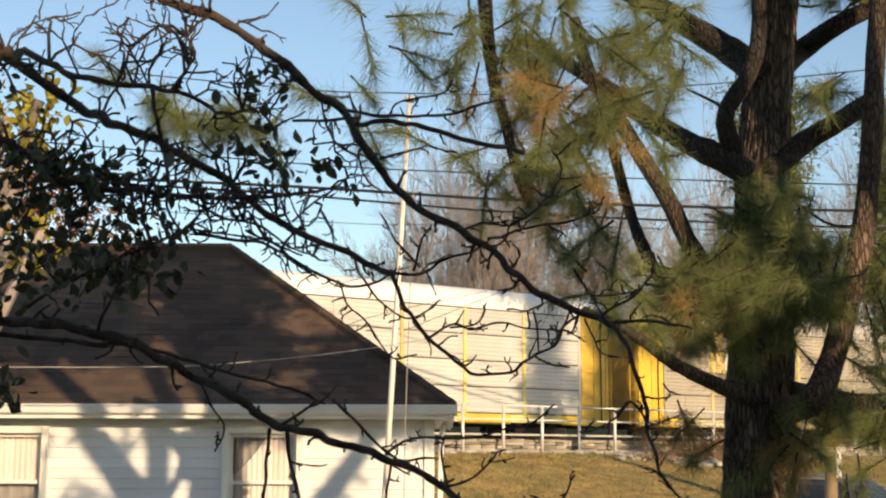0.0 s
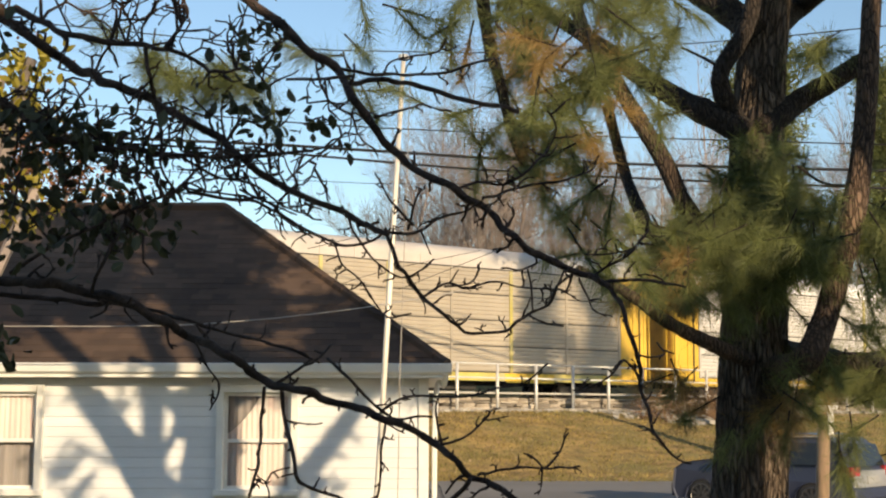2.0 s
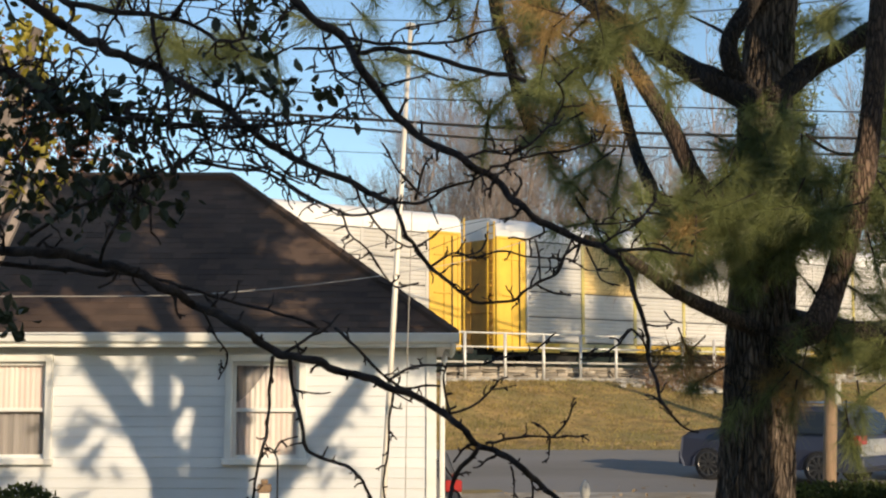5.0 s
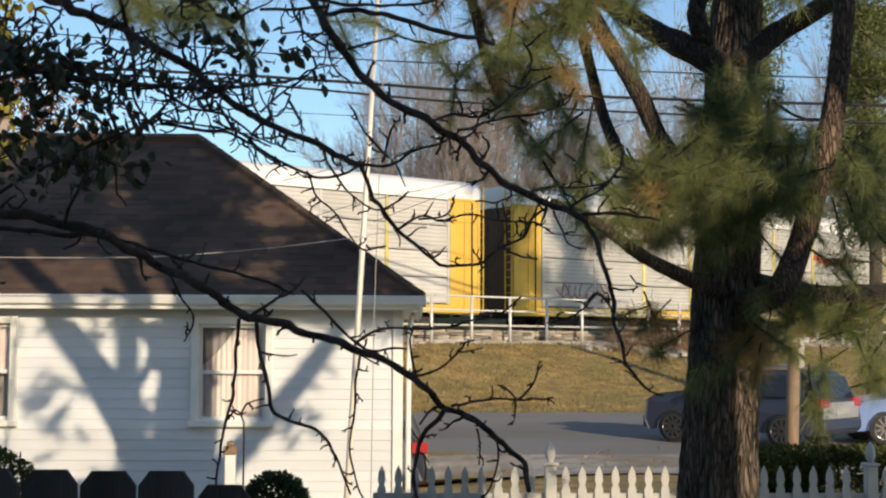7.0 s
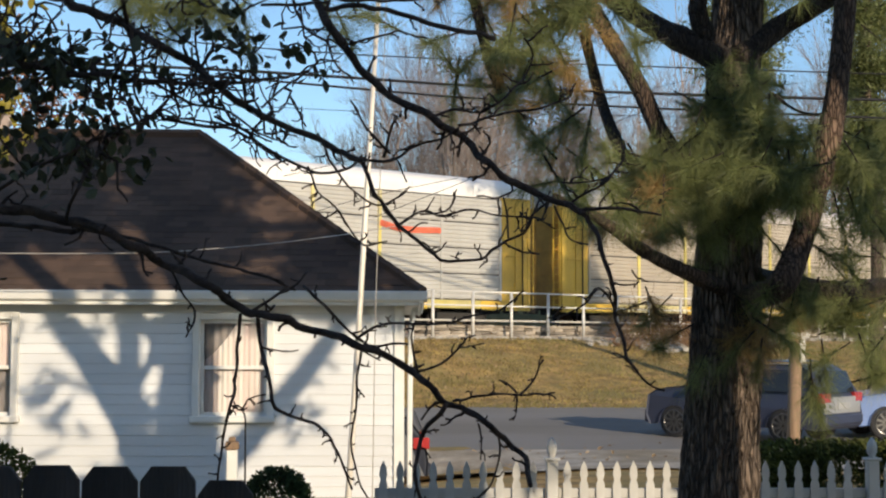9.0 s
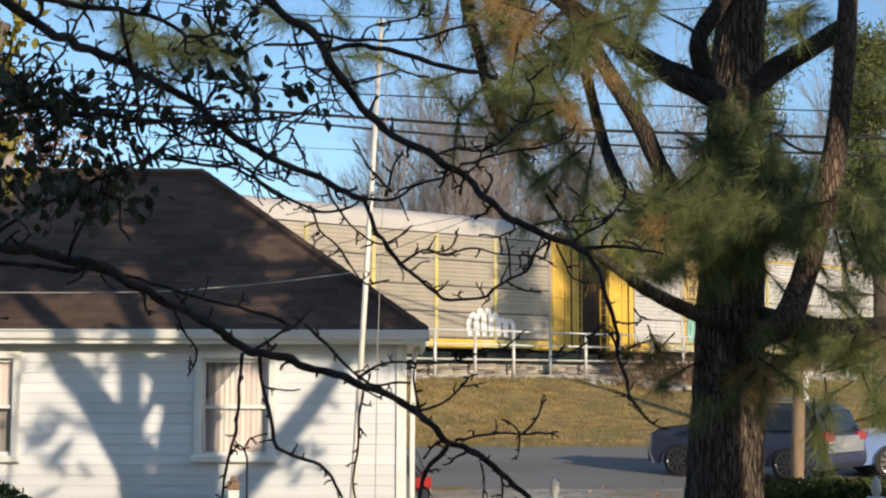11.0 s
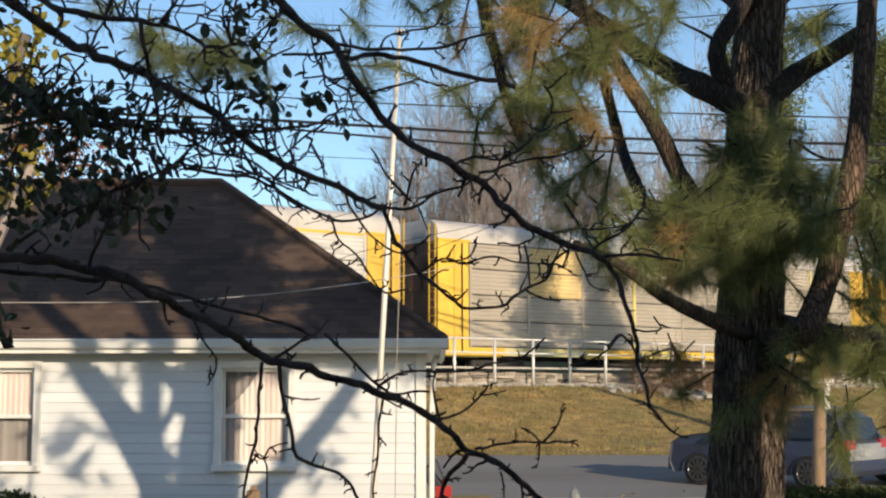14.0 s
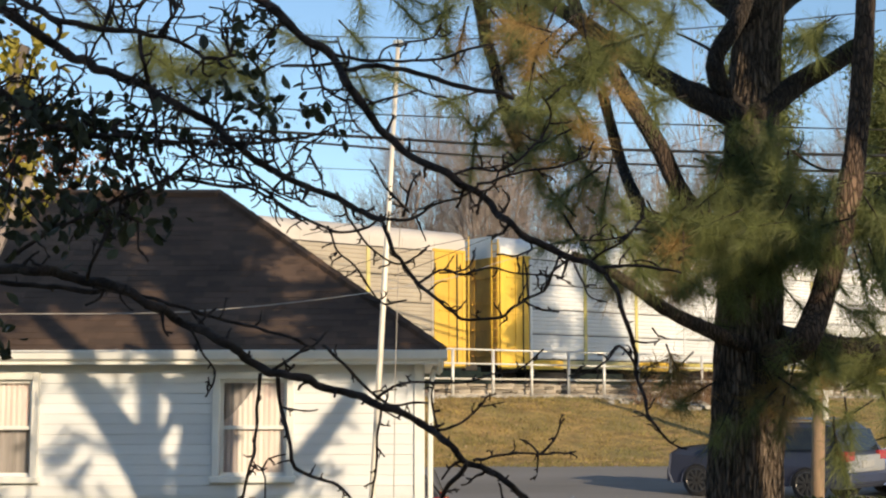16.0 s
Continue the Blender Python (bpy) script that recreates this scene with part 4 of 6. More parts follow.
    B([(-0.042, 5.45, 2.568), (0.036, 5.46, 2.624), (0.128, 5.60, 2.615), (0.212, 5.43, 2.628), (0.327, 5.50, 2.617), (0.488, 5.55, 2.610)], 0.0067, 0.0045, 0.12, 0.08)
    B([(0.035, 5.42, 2.609), (0.137, 5.51, 2.629), (0.173, 5.59, 2.683), (0.173, 5.44, 2.696)], 0.0056, 0.0045, 0.2, 0.05)
    B([(0.383, 5.49, 2.773), (0.413, 5.60, 2.718), (0.350, 5.51, 2.685), (0.256, 5.41, 2.675)], 0.0067, 0.0045, 0.2, 0.06)
    B([(0.393, 5.49, 2.515), (0.390, 5.60, 2.626), (0.372, 5.50, 2.684)], 0.0056, 0.0045, 0.2, 0.05)
    B([(0.559, 5.57, 2.676), (0.491, 5.58, 2.625), (0.446, 5.45, 2.545)], 0.0067, 0.0045, 0.15)
    B([(0.629, 5.59, 2.660), (0.705, 5.47, 2.704), (0.779, 5.44, 2.756), (0.861, 5.60, 2.844), (0.805, 5.54, 2.779), (0.700, 5.43, 2.739), (0.587, 5.40, 2.730)], 0.0067, 0.0045, 0.12, 0.1)
    B([(0.582, 5.58, 2.659), (0.610, 5.53, 2.574), (0.628, 5.40, 2.508), (0.713, 5.55, 2.497)], 0.0056, 0.0033, 0.2, 0.05)
    B([(0.824, 5.57, 2.239), (0.741, 5.45, 2.324), (0.692, 5.41, 2.268), (0.614, 5.50, 2.215), (0.556, 5.60, 2.206)], 0.0067, 0.0045, 0.12, 0.06)
    B([(0.805, 5.58, 2.352), (0.835, 5.41, 2.333), (0.905, 5.50, 2.348), (0.899, 5.60, 2.398)], 0.0056, 0.0045, 0.2, 0.04)
    B([(0.080, 5.41, 2.987), (0.173, 5.53, 3.042), (0.276, 5.55, 3.034), (0.357, 5.40, 3.064), (0.461, 5.57, 3.187), (0.494, 5.55, 3.264), (0.449, 5.42, 3.305)], 0.0078, 0.0045, 0.14, 0.09)
    B([(0.191, 5.41, 2.953), (0.312, 5.59, 3.017), (0.396, 5.48, 3.022), (0.528, 5.45, 3.040), (0.635, 5.60, 3.107), (0.653, 5.45, 3.131)], 0.0078, 0.0045, 0.14, 0.09)
    B([(0.190, 5.41, 2.919), (0.265, 5.57, 2.980), (0.276, 5.55, 3.034), (0.324, 5.40, 3.042)], 0.0067, 0.0045, 0.14, 0.08)
    B([(-1.686, 5.45, 3.728), (-1.539, 5.41, 3.648), (-1.400, 5.32, 3.572), (-1.263, 5.50, 3.601), (-1.088, 5.31, 3.528), (-1.041, 5.41, 3.543), (-0.937, 5.46, 3.500), (-0.843, 5.30, 3.425), (-0.755, 5.46, 3.486)], 0.0197, 0.0066)
    B([(-1.144, 5.37, 3.538), (-1.114, 5.32, 3.418), (-1.122, 5.47, 3.364), (-1.085, 5.44, 3.219), (-1.055, 5.31, 3.058), (-1.009, 5.42, 2.967)], 0.0120, 0.0066, 0.14, 0.12)
    B([(-1.059, 5.33, 3.537), (-1.013, 5.37, 3.624), (-1.004, 5.50, 3.742), (-1.047, 5.42, 3.810)], 0.0088, 0.0055, 0.14, 0.12)
    B([(-0.399, 5.60, 3.523), (-0.233, 5.41, 3.452), (-0.055, 5.57, 3.486), (0.082, 5.50, 3.489), (0.171, 5.42, 3.501), (0.269, 5.60, 3.567)], 0.0100, 0.0056, 0.14, 0.08)
    B([(-0.216, 5.54, 3.485), (-0.177, 5.40, 3.495), (-0.090, 5.55, 3.564), (0.014, 5.53, 3.576), (0.047, 5.40, 3.598)], 0.0056, 0.0045, 0.14, 0.06)
    B([(-0.339, 5.69, 3.481), (-0.214, 5.50, 3.450), (-0.056, 5.67, 3.461), (0.083, 5.59, 3.403), (0.220, 5.54, 3.356), (0.344, 5.70, 3.368)], 0.0136, 0.0125, 0.5, 0.06)
    B([(-0.250, 5.56, 3.309), (-0.143, 5.40, 3.297), (-0.055, 5.57, 3.362), (0.014, 5.53, 3.336), (0.069, 5.40, 3.302)], 0.0067, 0.0045, 0.2, 0.06)
    B([(-0.606, 5.55, 3.467), (-0.466, 5.52, 3.458), (-0.323, 5.42, 3.444)], 0.0078, 0.0078, 0.15, 0.06)
    B([(-0.496, 5.59, 3.580), (-0.466, 5.52, 3.444), (-0.411, 5.40, 3.336), (-0.332, 5.58, 3.364), (-0.213, 5.49, 3.299)], 0.0056, 0.0045, 0.14, 0.08)
    B([(-1.822, 5.35, 3.358), (-1.657, 5.47, 3.305), (-1.516, 5.30, 3.180), (-1.427, 5.47, 3.168), (-1.174, 5.34, 3.127), (-1.012, 5.42, 3.125), (-0.785, 5.39, 3.108), (-0.585, 5.38, 3.128), (-0.413, 5.46, 3.176)], 0.0263, 0.0055, 0.16, 0.14)
    B([(-0.332, 5.59, 3.367), (-0.323, 5.44, 3.265), (-0.289, 5.44, 3.185), (-0.240, 5.60, 3.186)], 0.0056, 0.0045, 0.14, 0.06)
    B([(-0.601, 5.55, 3.044), (-0.510, 5.54, 3.124), (-0.409, 5.40, 3.161), (-0.364, 5.56, 3.244)], 0.0056, 0.0045, 0.14, 0.07)
    B([(-1.010, 5.41, 3.122), (-0.876, 5.56, 3.058), (-0.732, 5.50, 3.026), (-0.588, 5.43, 2.924), (-0.514, 5.60, 2.914)], 0.0089, 0.0045, 0.13, 0.1)
    B([(-0.769, 5.45, 2.993), (-0.674, 5.60, 2.960), (-0.564, 5.42, 2.855), (-0.481, 5.49, 2.808)], 0.0067, 0.0045, 0.13, 0.1)
    B([(-0.962, 5.40, 2.986), (-0.832, 5.58, 2.992), (-0.683, 5.48, 2.958), (-0.545, 5.46, 2.893)], 0.0056, 0.0045, 0.13, 0.1)
    # lower limbs
    B([(-1.868, 5.43, 2.655), (-1.788, 5.60, 2.644), (-1.549, 5.40, 2.612), (-1.417, 5.58, 2.601), (-1.206, 5.45, 2.546), (-1.078, 5.48, 2.481), (-0.983, 5.58, 2.420), (-0.796, 5.40, 2.333), (-0.708, 5.58, 2.266), (-0.622, 5.51, 2.220), (-0.491, 5.42, 2.196), (-0.371, 5.60, 2.149), (-0.227, 5.42, 2.104), (-0.098, 5.53, 2.049), (-0.009, 5.56, 2.004), (0.078, 5.40, 1.932), (0.147, 5.55, 1.869), (0.214, 5.55, 1.850), (0.294, 5.40, 1.792), (0.393, 5.57, 1.723), (0.455, 5.53, 1.654), (0.465, 5.40, 1.569)], 0.0290, 0.0134, 0.3)
    B([(-1.862, 5.55, 2.599), (-1.668, 5.66, 2.586), (-1.403, 5.53, 2.552), (-1.211, 5.68, 2.541), (-0.970, 5.50, 2.471), (-0.819, 5.70, 2.438), (-0.589, 5.50, 2.371), (-0.467, 5.66, 2.321)], 0.0148, 0.0068, 0.3, 0.08)
    B([(0.132, 5.40, 1.867), (0.090, 5.49, 1.798), (0.049, 5.60, 1.726), (0.035, 5.52, 1.665), (0.024, 5.40, 1.547), (0.068, 5.52, 1.448)], 0.0123, 0.0078, 0.12, 0.06)
    B([(0.165, 5.40, 1.882), (0.260, 5.57, 1.893), (0.388, 5.48, 1.907), (0.471, 5.43, 1.903), (0.580, 5.60, 1.908)], 0.0078, 0.0045, 0.12, 0.05)
    B([(0.434, 5.52, 1.902), (0.496, 5.58, 1.959), (0.519, 5.42, 2.039)], 0.0067, 0.0045, 0.12, 0.05)
    B([(0.423, 5.51, 1.906), (0.385, 5.60, 1.948), (0.350, 5.51, 1.961)], 0.0056, 0.0045, 0.2, 0.03)
    B([(0.423, 5.51, 1.895), (0.429, 5.60, 1.836), (0.404, 5.47, 1.803)], 0.0056, 0.0033, 0.2, 0.03)
    B([(0.263, 5.43, 1.791), (0.286, 5.58, 1.715), (0.284, 5.54, 1.642)], 0.0056, 0.0033, 0.12, 0.05)
    B([(0.342, 5.47, 1.756), (0.360, 5.60, 1.659), (0.322, 5.52, 1.557), (0.250, 5.41, 1.493)], 0.0056, 0.0045, 0.12, 0.06)
    B([(0.031, 5.42, 1.996), (0.124, 5.50, 2.027), (0.194, 5.58, 2.082), (0.221, 5.42, 2.126), (0.256, 5.47, 2.137)], 0.0067, 0.0045, 0.12, 0.04)
    B([(0.187, 5.41, 2.087), (0.249, 5.57, 2.093), (0.293, 5.54, 2.104)], 0.0045, 0.0033, 0.2, 0.03)
    B([(0.035, 5.42, 1.992), (0.009, 5.44, 2.104), (0.014, 5.59, 2.194)], 0.0067, 0.0045, 0.15, 0.05)
    B([(-0.210, 5.54, 2.116), (-0.140, 5.40, 2.165), (-0.054, 5.57, 2.185), (0.124, 5.47, 2.181), (0.211, 5.44, 2.203), (0.353, 5.60, 2.239), (0.441, 5.42, 2.305)], 0.0078, 0.0045, 0.14, 0.06)
    B([(-0.634, 5.52, 2.227), (-0.549, 5.57, 2.284), (-0.457, 5.40, 2.322), (-0.402, 5.54, 2.384)], 0.0089, 0.0056, 0.14, 0.06)
    B([(-0.429, 5.60, 2.330), (-0.317, 5.44, 2.236), (-0.208, 5.48, 2.126), (-0.144, 5.59, 2.093), (-0.009, 5.41, 2.104)], 0.0089, 0.0056, 0.14, 0.06)
    B([(-0.665, 5.50, 2.219), (-0.690, 5.60, 2.060), (-0.684, 5.49, 1.929), (-0.691, 5.40, 1.856), (-0.727, 5.51, 1.775), (-0.748, 5.60, 1.659), (-0.752, 5.48, 1.539)], 0.0089, 0.0056, 0.14, 0.04)
    B([(-0.602, 5.54, 2.216), (-0.594, 5.58, 2.093), (-0.538, 5.42, 1.953), (-0.524, 5.46, 1.854), (-0.412, 5.59, 1.797), (-0.312, 5.41, 1.755), (-0.277, 5.49, 1.679), (-0.232, 5.59, 1.527)], 0.0112, 0.0056, 0.16, 0.06)
    B([(-0.580, 5.55, 2.087), (-0.500, 5.54, 2.071), (-0.433, 5.40, 2.072)], 0.0045, 0.0033, 0.2, 0.03)
    B([(-0.697, 5.48, 1.859), (-0.672, 5.60, 1.836), (-0.622, 5.45, 1.887), (-0.556, 5.45, 1.904)], 0.0045, 0.0045, 0.1, 0.03)
    B([(-0.194, 5.54, 2.071), (-0.204, 5.41, 1.953), (-0.211, 5.48, 1.820), (-0.233, 5.60, 1.703), (-0.184, 5.48, 1.539), (-0.138, 5.42, 1.493)], 0.0067, 0.0045, 0.14, 0.05)
    B([(-0.187, 5.53, 2.071), (-0.117, 5.40, 2.035)], 0.0045, 0.0033, 0.2, 0.03)
    B([(-0.929, 5.40, 2.398), (-0.895, 5.54, 2.283), (-0.853, 5.57, 2.228), (-0.864, 5.43, 2.126)], 0.0056, 0.0045, 0.08, 0.05)
    B([(-1.662, 5.44, 2.656), (-1.512, 5.41, 2.753), (-1.360, 5.33, 2.809), (-1.247, 5.50, 2.899), (-1.075, 5.31, 2.931), (-0.970, 5.45, 3.016)], 0.0099, 0.0066, 0.13, 0.1)
    B([(-1.350, 5.47, 2.587), (-1.265, 5.31, 2.697), (-1.207, 5.42, 2.844), (-1.140, 5.47, 2.929)], 0.0099, 0.0066, 0.13, 0.08)
    B([(-1.548, 5.49, 2.620), (-1.479, 5.40, 2.674)], 0.0055, 0.0044, 0.2, 0.03)
    # tangle of fine twigs with the last leaves
    s = Soup()
    for c, sx, sz, n in (((-1.019, 5.45, 3.198), 0.40, 0.20, 40), ((-1.344, 5.4, 3.233), 0.34, 0.22, 26), ((-0.777, 5.5, 3.071), 0.3, 0.14, 28),
                         ((-1.576, 5.4, 3.529), 0.3, 0.3, 16), ((-1.02, 5.4, 3.736), 0.45, 0.22, 30), ((-0.687, 5.45, 3.542), 0.2, 0.22, 16),
                         ((-1.493, 5.4, 2.986), 0.35, 0.25, 22), ((-1.214, 5.45, 2.904), 0.25, 0.18, 14), ((-0.508, 5.5, 3.277), 0.2, 0.18, 8),
                         ((-1.405, 5.4, 3.828), 0.4, 0.2, 22)):
        for _ in range(int(n * 0.62)):
            p = Vector(c) + Vector((rng.gauss(0, sx * 0.5), rng.gauss(0, 0.12), rng.gauss(0, sz * 0.5)))
            # a crooked shoot from the nearest limb to the place, forking at its end
            near = sorted(ORCHARD_PATHS, key=lambda q: (q - p).length + rng.uniform(0, 0.12))
            root = next((q for q in near if (q - p).length > 0.12), near[0])
            gap = p - root
            steps = max(3, int(gap.length / 0.05))
            line = [root + gap * (k / steps) + (rnd_dir(rng) * 0.022 if k else Vector((0, 0, 0))) + Vector((0, 0, 0.05 * math.sin(3.14 * k / steps))) for k in range(steps + 1)]
            r = rng.uniform(0.0036, 0.0062)
            s.tube(line, [r * (1.25 - 0.4 * k / steps) for k in range(steps + 1)], 5)
            for k in range(1, steps + 1):
                if k == steps or rng.random() < 0.5:
                    v = (gap.normalized() + rnd_dir(rng) * 0.9)
                    v.y *= 0.4
                    twig(s, line[k], v.normalized(), rng.uniform(0.05, 0.17), r * 0.85, rng, 1)
    part("twig_growth", s.mesh("twig_growth", BARK_DARK), None, t)["kind"] = "stuff"
    s = Soup()
    for c, sx, sz, n in (((-0.753, 5.45, 3.404), 0.16, 0.16, 46), ((-0.661, 5.45, 3.267), 0.13, 0.08, 26), ((-1.365, 5.4, 3.177), 0.34, 0.10, 70), ((-1.65, 5.4, 3.053), 0.2, 0.2, 60),
                         ((-1.282, 5.45, 2.926), 0.22, 0.16, 90), ((-1.509, 5.4, 2.785), 0.25, 0.10, 26), ((-1.736, 5.4, 3.621), 0.12, 0.1, 8), ((-1.08, 5.45, 2.881), 0.05, 0.1, 16), ((-0.372, 5.5, 3.22), 0.04, 0.03, 6),
                         ((-1.696, 5.4, 2.409), 0.05, 0.12, 14), ((-0.508, 5.5, 3.301), 0.07, 0.05, 10), ((-0.71, 5.45, 3.589), 0.08, 0.12, 18), ((-1.523, 5.4, 3.256), 0.25, 0.08, 50)):
        for _ in range(int(n * (2.0 if c[0] < -1.2 else 1.3))):
            p = Vector(c) + Vector((rng.gauss(0, sx * 0.6), rng.gauss(0, 0.15), rng.gauss(0, sz * 0.6)))
            a = rnd_dir(rng) + Vector((0, 0, -0.8))
            s.leaf(p, a, rnd_dir(rng), rng.uniform(0.038, 0.075), 0.6)
    part("leaves", s.mesh("leaves", LEAF), None, t, "dark green hanging leaves")["kind"] = "stuff"


def far_foliage():
    """A yellowing tree and a rusty one beyond the bungalow's garden."""
    rng = random.Random(21)
    for name, label, mat, spots, base in (
            ("yellowing_tree", "small tree with sunlit yellow-green leaves", LEAF_YELLOW,
             (((-3.107, 10.5, 4.835), 0.22, 0.2, 60), ((-3.141, 10.5, 4.524), 0.25, 0.2, 70), ((-3.342, 10.5, 4.701), 0.2, 0.25, 50), ((-3.033, 10.5, 3.822), 0.2, 0.25, 46), ((-3.288, 10.5, 3.735), 0.2, 0.2, 26), ((-3.652, 10.5, 4.26), 0.4, 0.6, 150)), (-3.9, 10.6)),
            ("rusty_tree", "autumn tree with rusty pink-brown leaves", LEAF_RUST,
             (((-11.319, 38, 9.36), 1.1, 0.9, 900), ((-12.902, 38, 9.916), 1.6, 1.6, 1400), ((-9.888, 38, 8.49), 1.4, 0.5, 500), ((-12.077, 38, 8.648), 1.6, 0.8, 900)), (-12.5, 38.2))):
        t = empty(name, base[0], base[1], 0, label=label, category="tree")
        s = Soup()
        o = Vector((base[0], base[1], 0))
        s.tube(smooth_path([Vector((0, 0, 0)), Vector((0.1, 0, spots[0][0][2] * 0.5)), Vector(spots[-1][0]) - o], 0.3), [0.14 - 0.0016 * k for k in range(80)], 7)
        for c, *_ in spots:
            s.tube(smooth_path([Vector((0.1, 0, c[2] * 0.55)), (Vector(c) - o) * 0.6 + Vector((0, 0, c[2] * 0.2)), Vector(c) - o], 0.2), [0.05 - 0.0003 * k for k in range(120)], 5)
        part("trunk", s.mesh("trunk", WOODS), None, t)
        s = Soup()
        far = base[1] > 20
        for c, sx, sz, n in spots:
            for _ in range(n):
                p = Vector(c) - o + Vector((rng.gauss(0, sx * 0.6), rng.gauss(0, sx * 0.5), rng.gauss(0, sz * 0.6)))
                s.leaf(p, rnd_dir(rng) + Vector((0, 0, -0.5)), rnd_dir(rng), rng.uniform(0.07, 0.11) * (1.4 if far else 1), 0.65)
        part("crown", s.mesh("crown", mat), None, t)["kind"] = "stuff"


def tuft(s, p, axis, n, length, rng, spread=0.75):
    """A bottle brush of needles on a short shoot."""
    axis = axis.normalized()
    for _ in range(n):
        q = p + axis * rng.uniform(-0.06, 0.2)
        v = (axis * rng.uniform(0.25, 0.9) + rnd_dir(rng) * spread).normalized()
        e = q + v * length * rng.uniform(0.6, 1.2) + Vector((0, 0, -0.03))
        s.needle(q, e, 0.0013)


PINE = Vector((2.06, 9.0, 0))


def pine_tree():
    rng = random.Random(31)
    t = empty("pine_tree", PINE.x, PINE.y, 0, label="old pine with furrowed bark, heavy limbs and long needles", category="tree")

    def bough(name, pts, r0, r1, mat, sides=12, furrow=0.08):
        path = smooth_path([Vector(p) - PINE for p in pts], 0.06)
        n = len(path)
        rad = [r0 + (r1 - r0) * i / (n - 1) for i in range(n)]
        s = Soup()
        s.tube(path, rad, sides, knobs=0.12)
        return part(name, s.mesh(name, mat, True), None, t)

    # trunk with furrowed plates
    path = smooth_path([Vector(p) - PINE for p in ((1.955, 9, -0.05), (1.978, 9, 0.722), (2.001, 9, 1.391), (2.047, 9, 2.107), (2.067, 9, 2.616), (2.096, 9, 3.204), (2.121, 9, 3.951), (2.171, 9, 4.482), (2.228, 9, 4.942), (2.301, 9, 5.72), (2.356, 9, 6.671), (2.383, 9, 7.685))], 0.035)
    sides = 120
    v, f = [], []
    n = len(path)
    for i, p in enumerate(path):
        k = max(0.0, (p.z - 0.722) / 6.963)
        r = 0.262 - 0.075 * min(1, k * 1.5) - 0.09 * k + 0.12 * max(0.0, 0.4 - p.z) ** 2
        for j in range(sides):
            a = 2 * math.pi * j / sides
            ridge = abs(math.sin(a * 15 + 4.5 * noise.noise(Vector((math.cos(a) * 1.5, math.sin(a) * 1.5, p.z * 2.2))) + 1.3 * noise.noise(Vector((math.cos(a) * 3, p.z * 5, 4)))))
            rr = r + 0.042 * (ridge ** 0.5 - 0.7) * (0.7 + 0.6 * noise.noise(Vector((math.cos(a) * 6, math.sin(a) * 6, p.z * 9)))) + 0.014 * noise.noise(Vector((math.cos(a) * 9, math.sin(a) * 9, p.z * 7)))
            v.append((p.x + rr * math.cos(a), p.y + rr * math.sin(a), p.z))
    for i in range(n - 1):
        for j in range(sides):
            a, b = i * sides + j, i * sides + (j + 1) % sides
            f.append((a, b, b + sides, a + sides))
    me = bpy.data.meshes.new("trunk")
    me.from_pydata(v, [], f)
    me.materials.append(PINE_BARK)
    part("trunk", me, None, t, "thick furrowed grey-brown trunk")
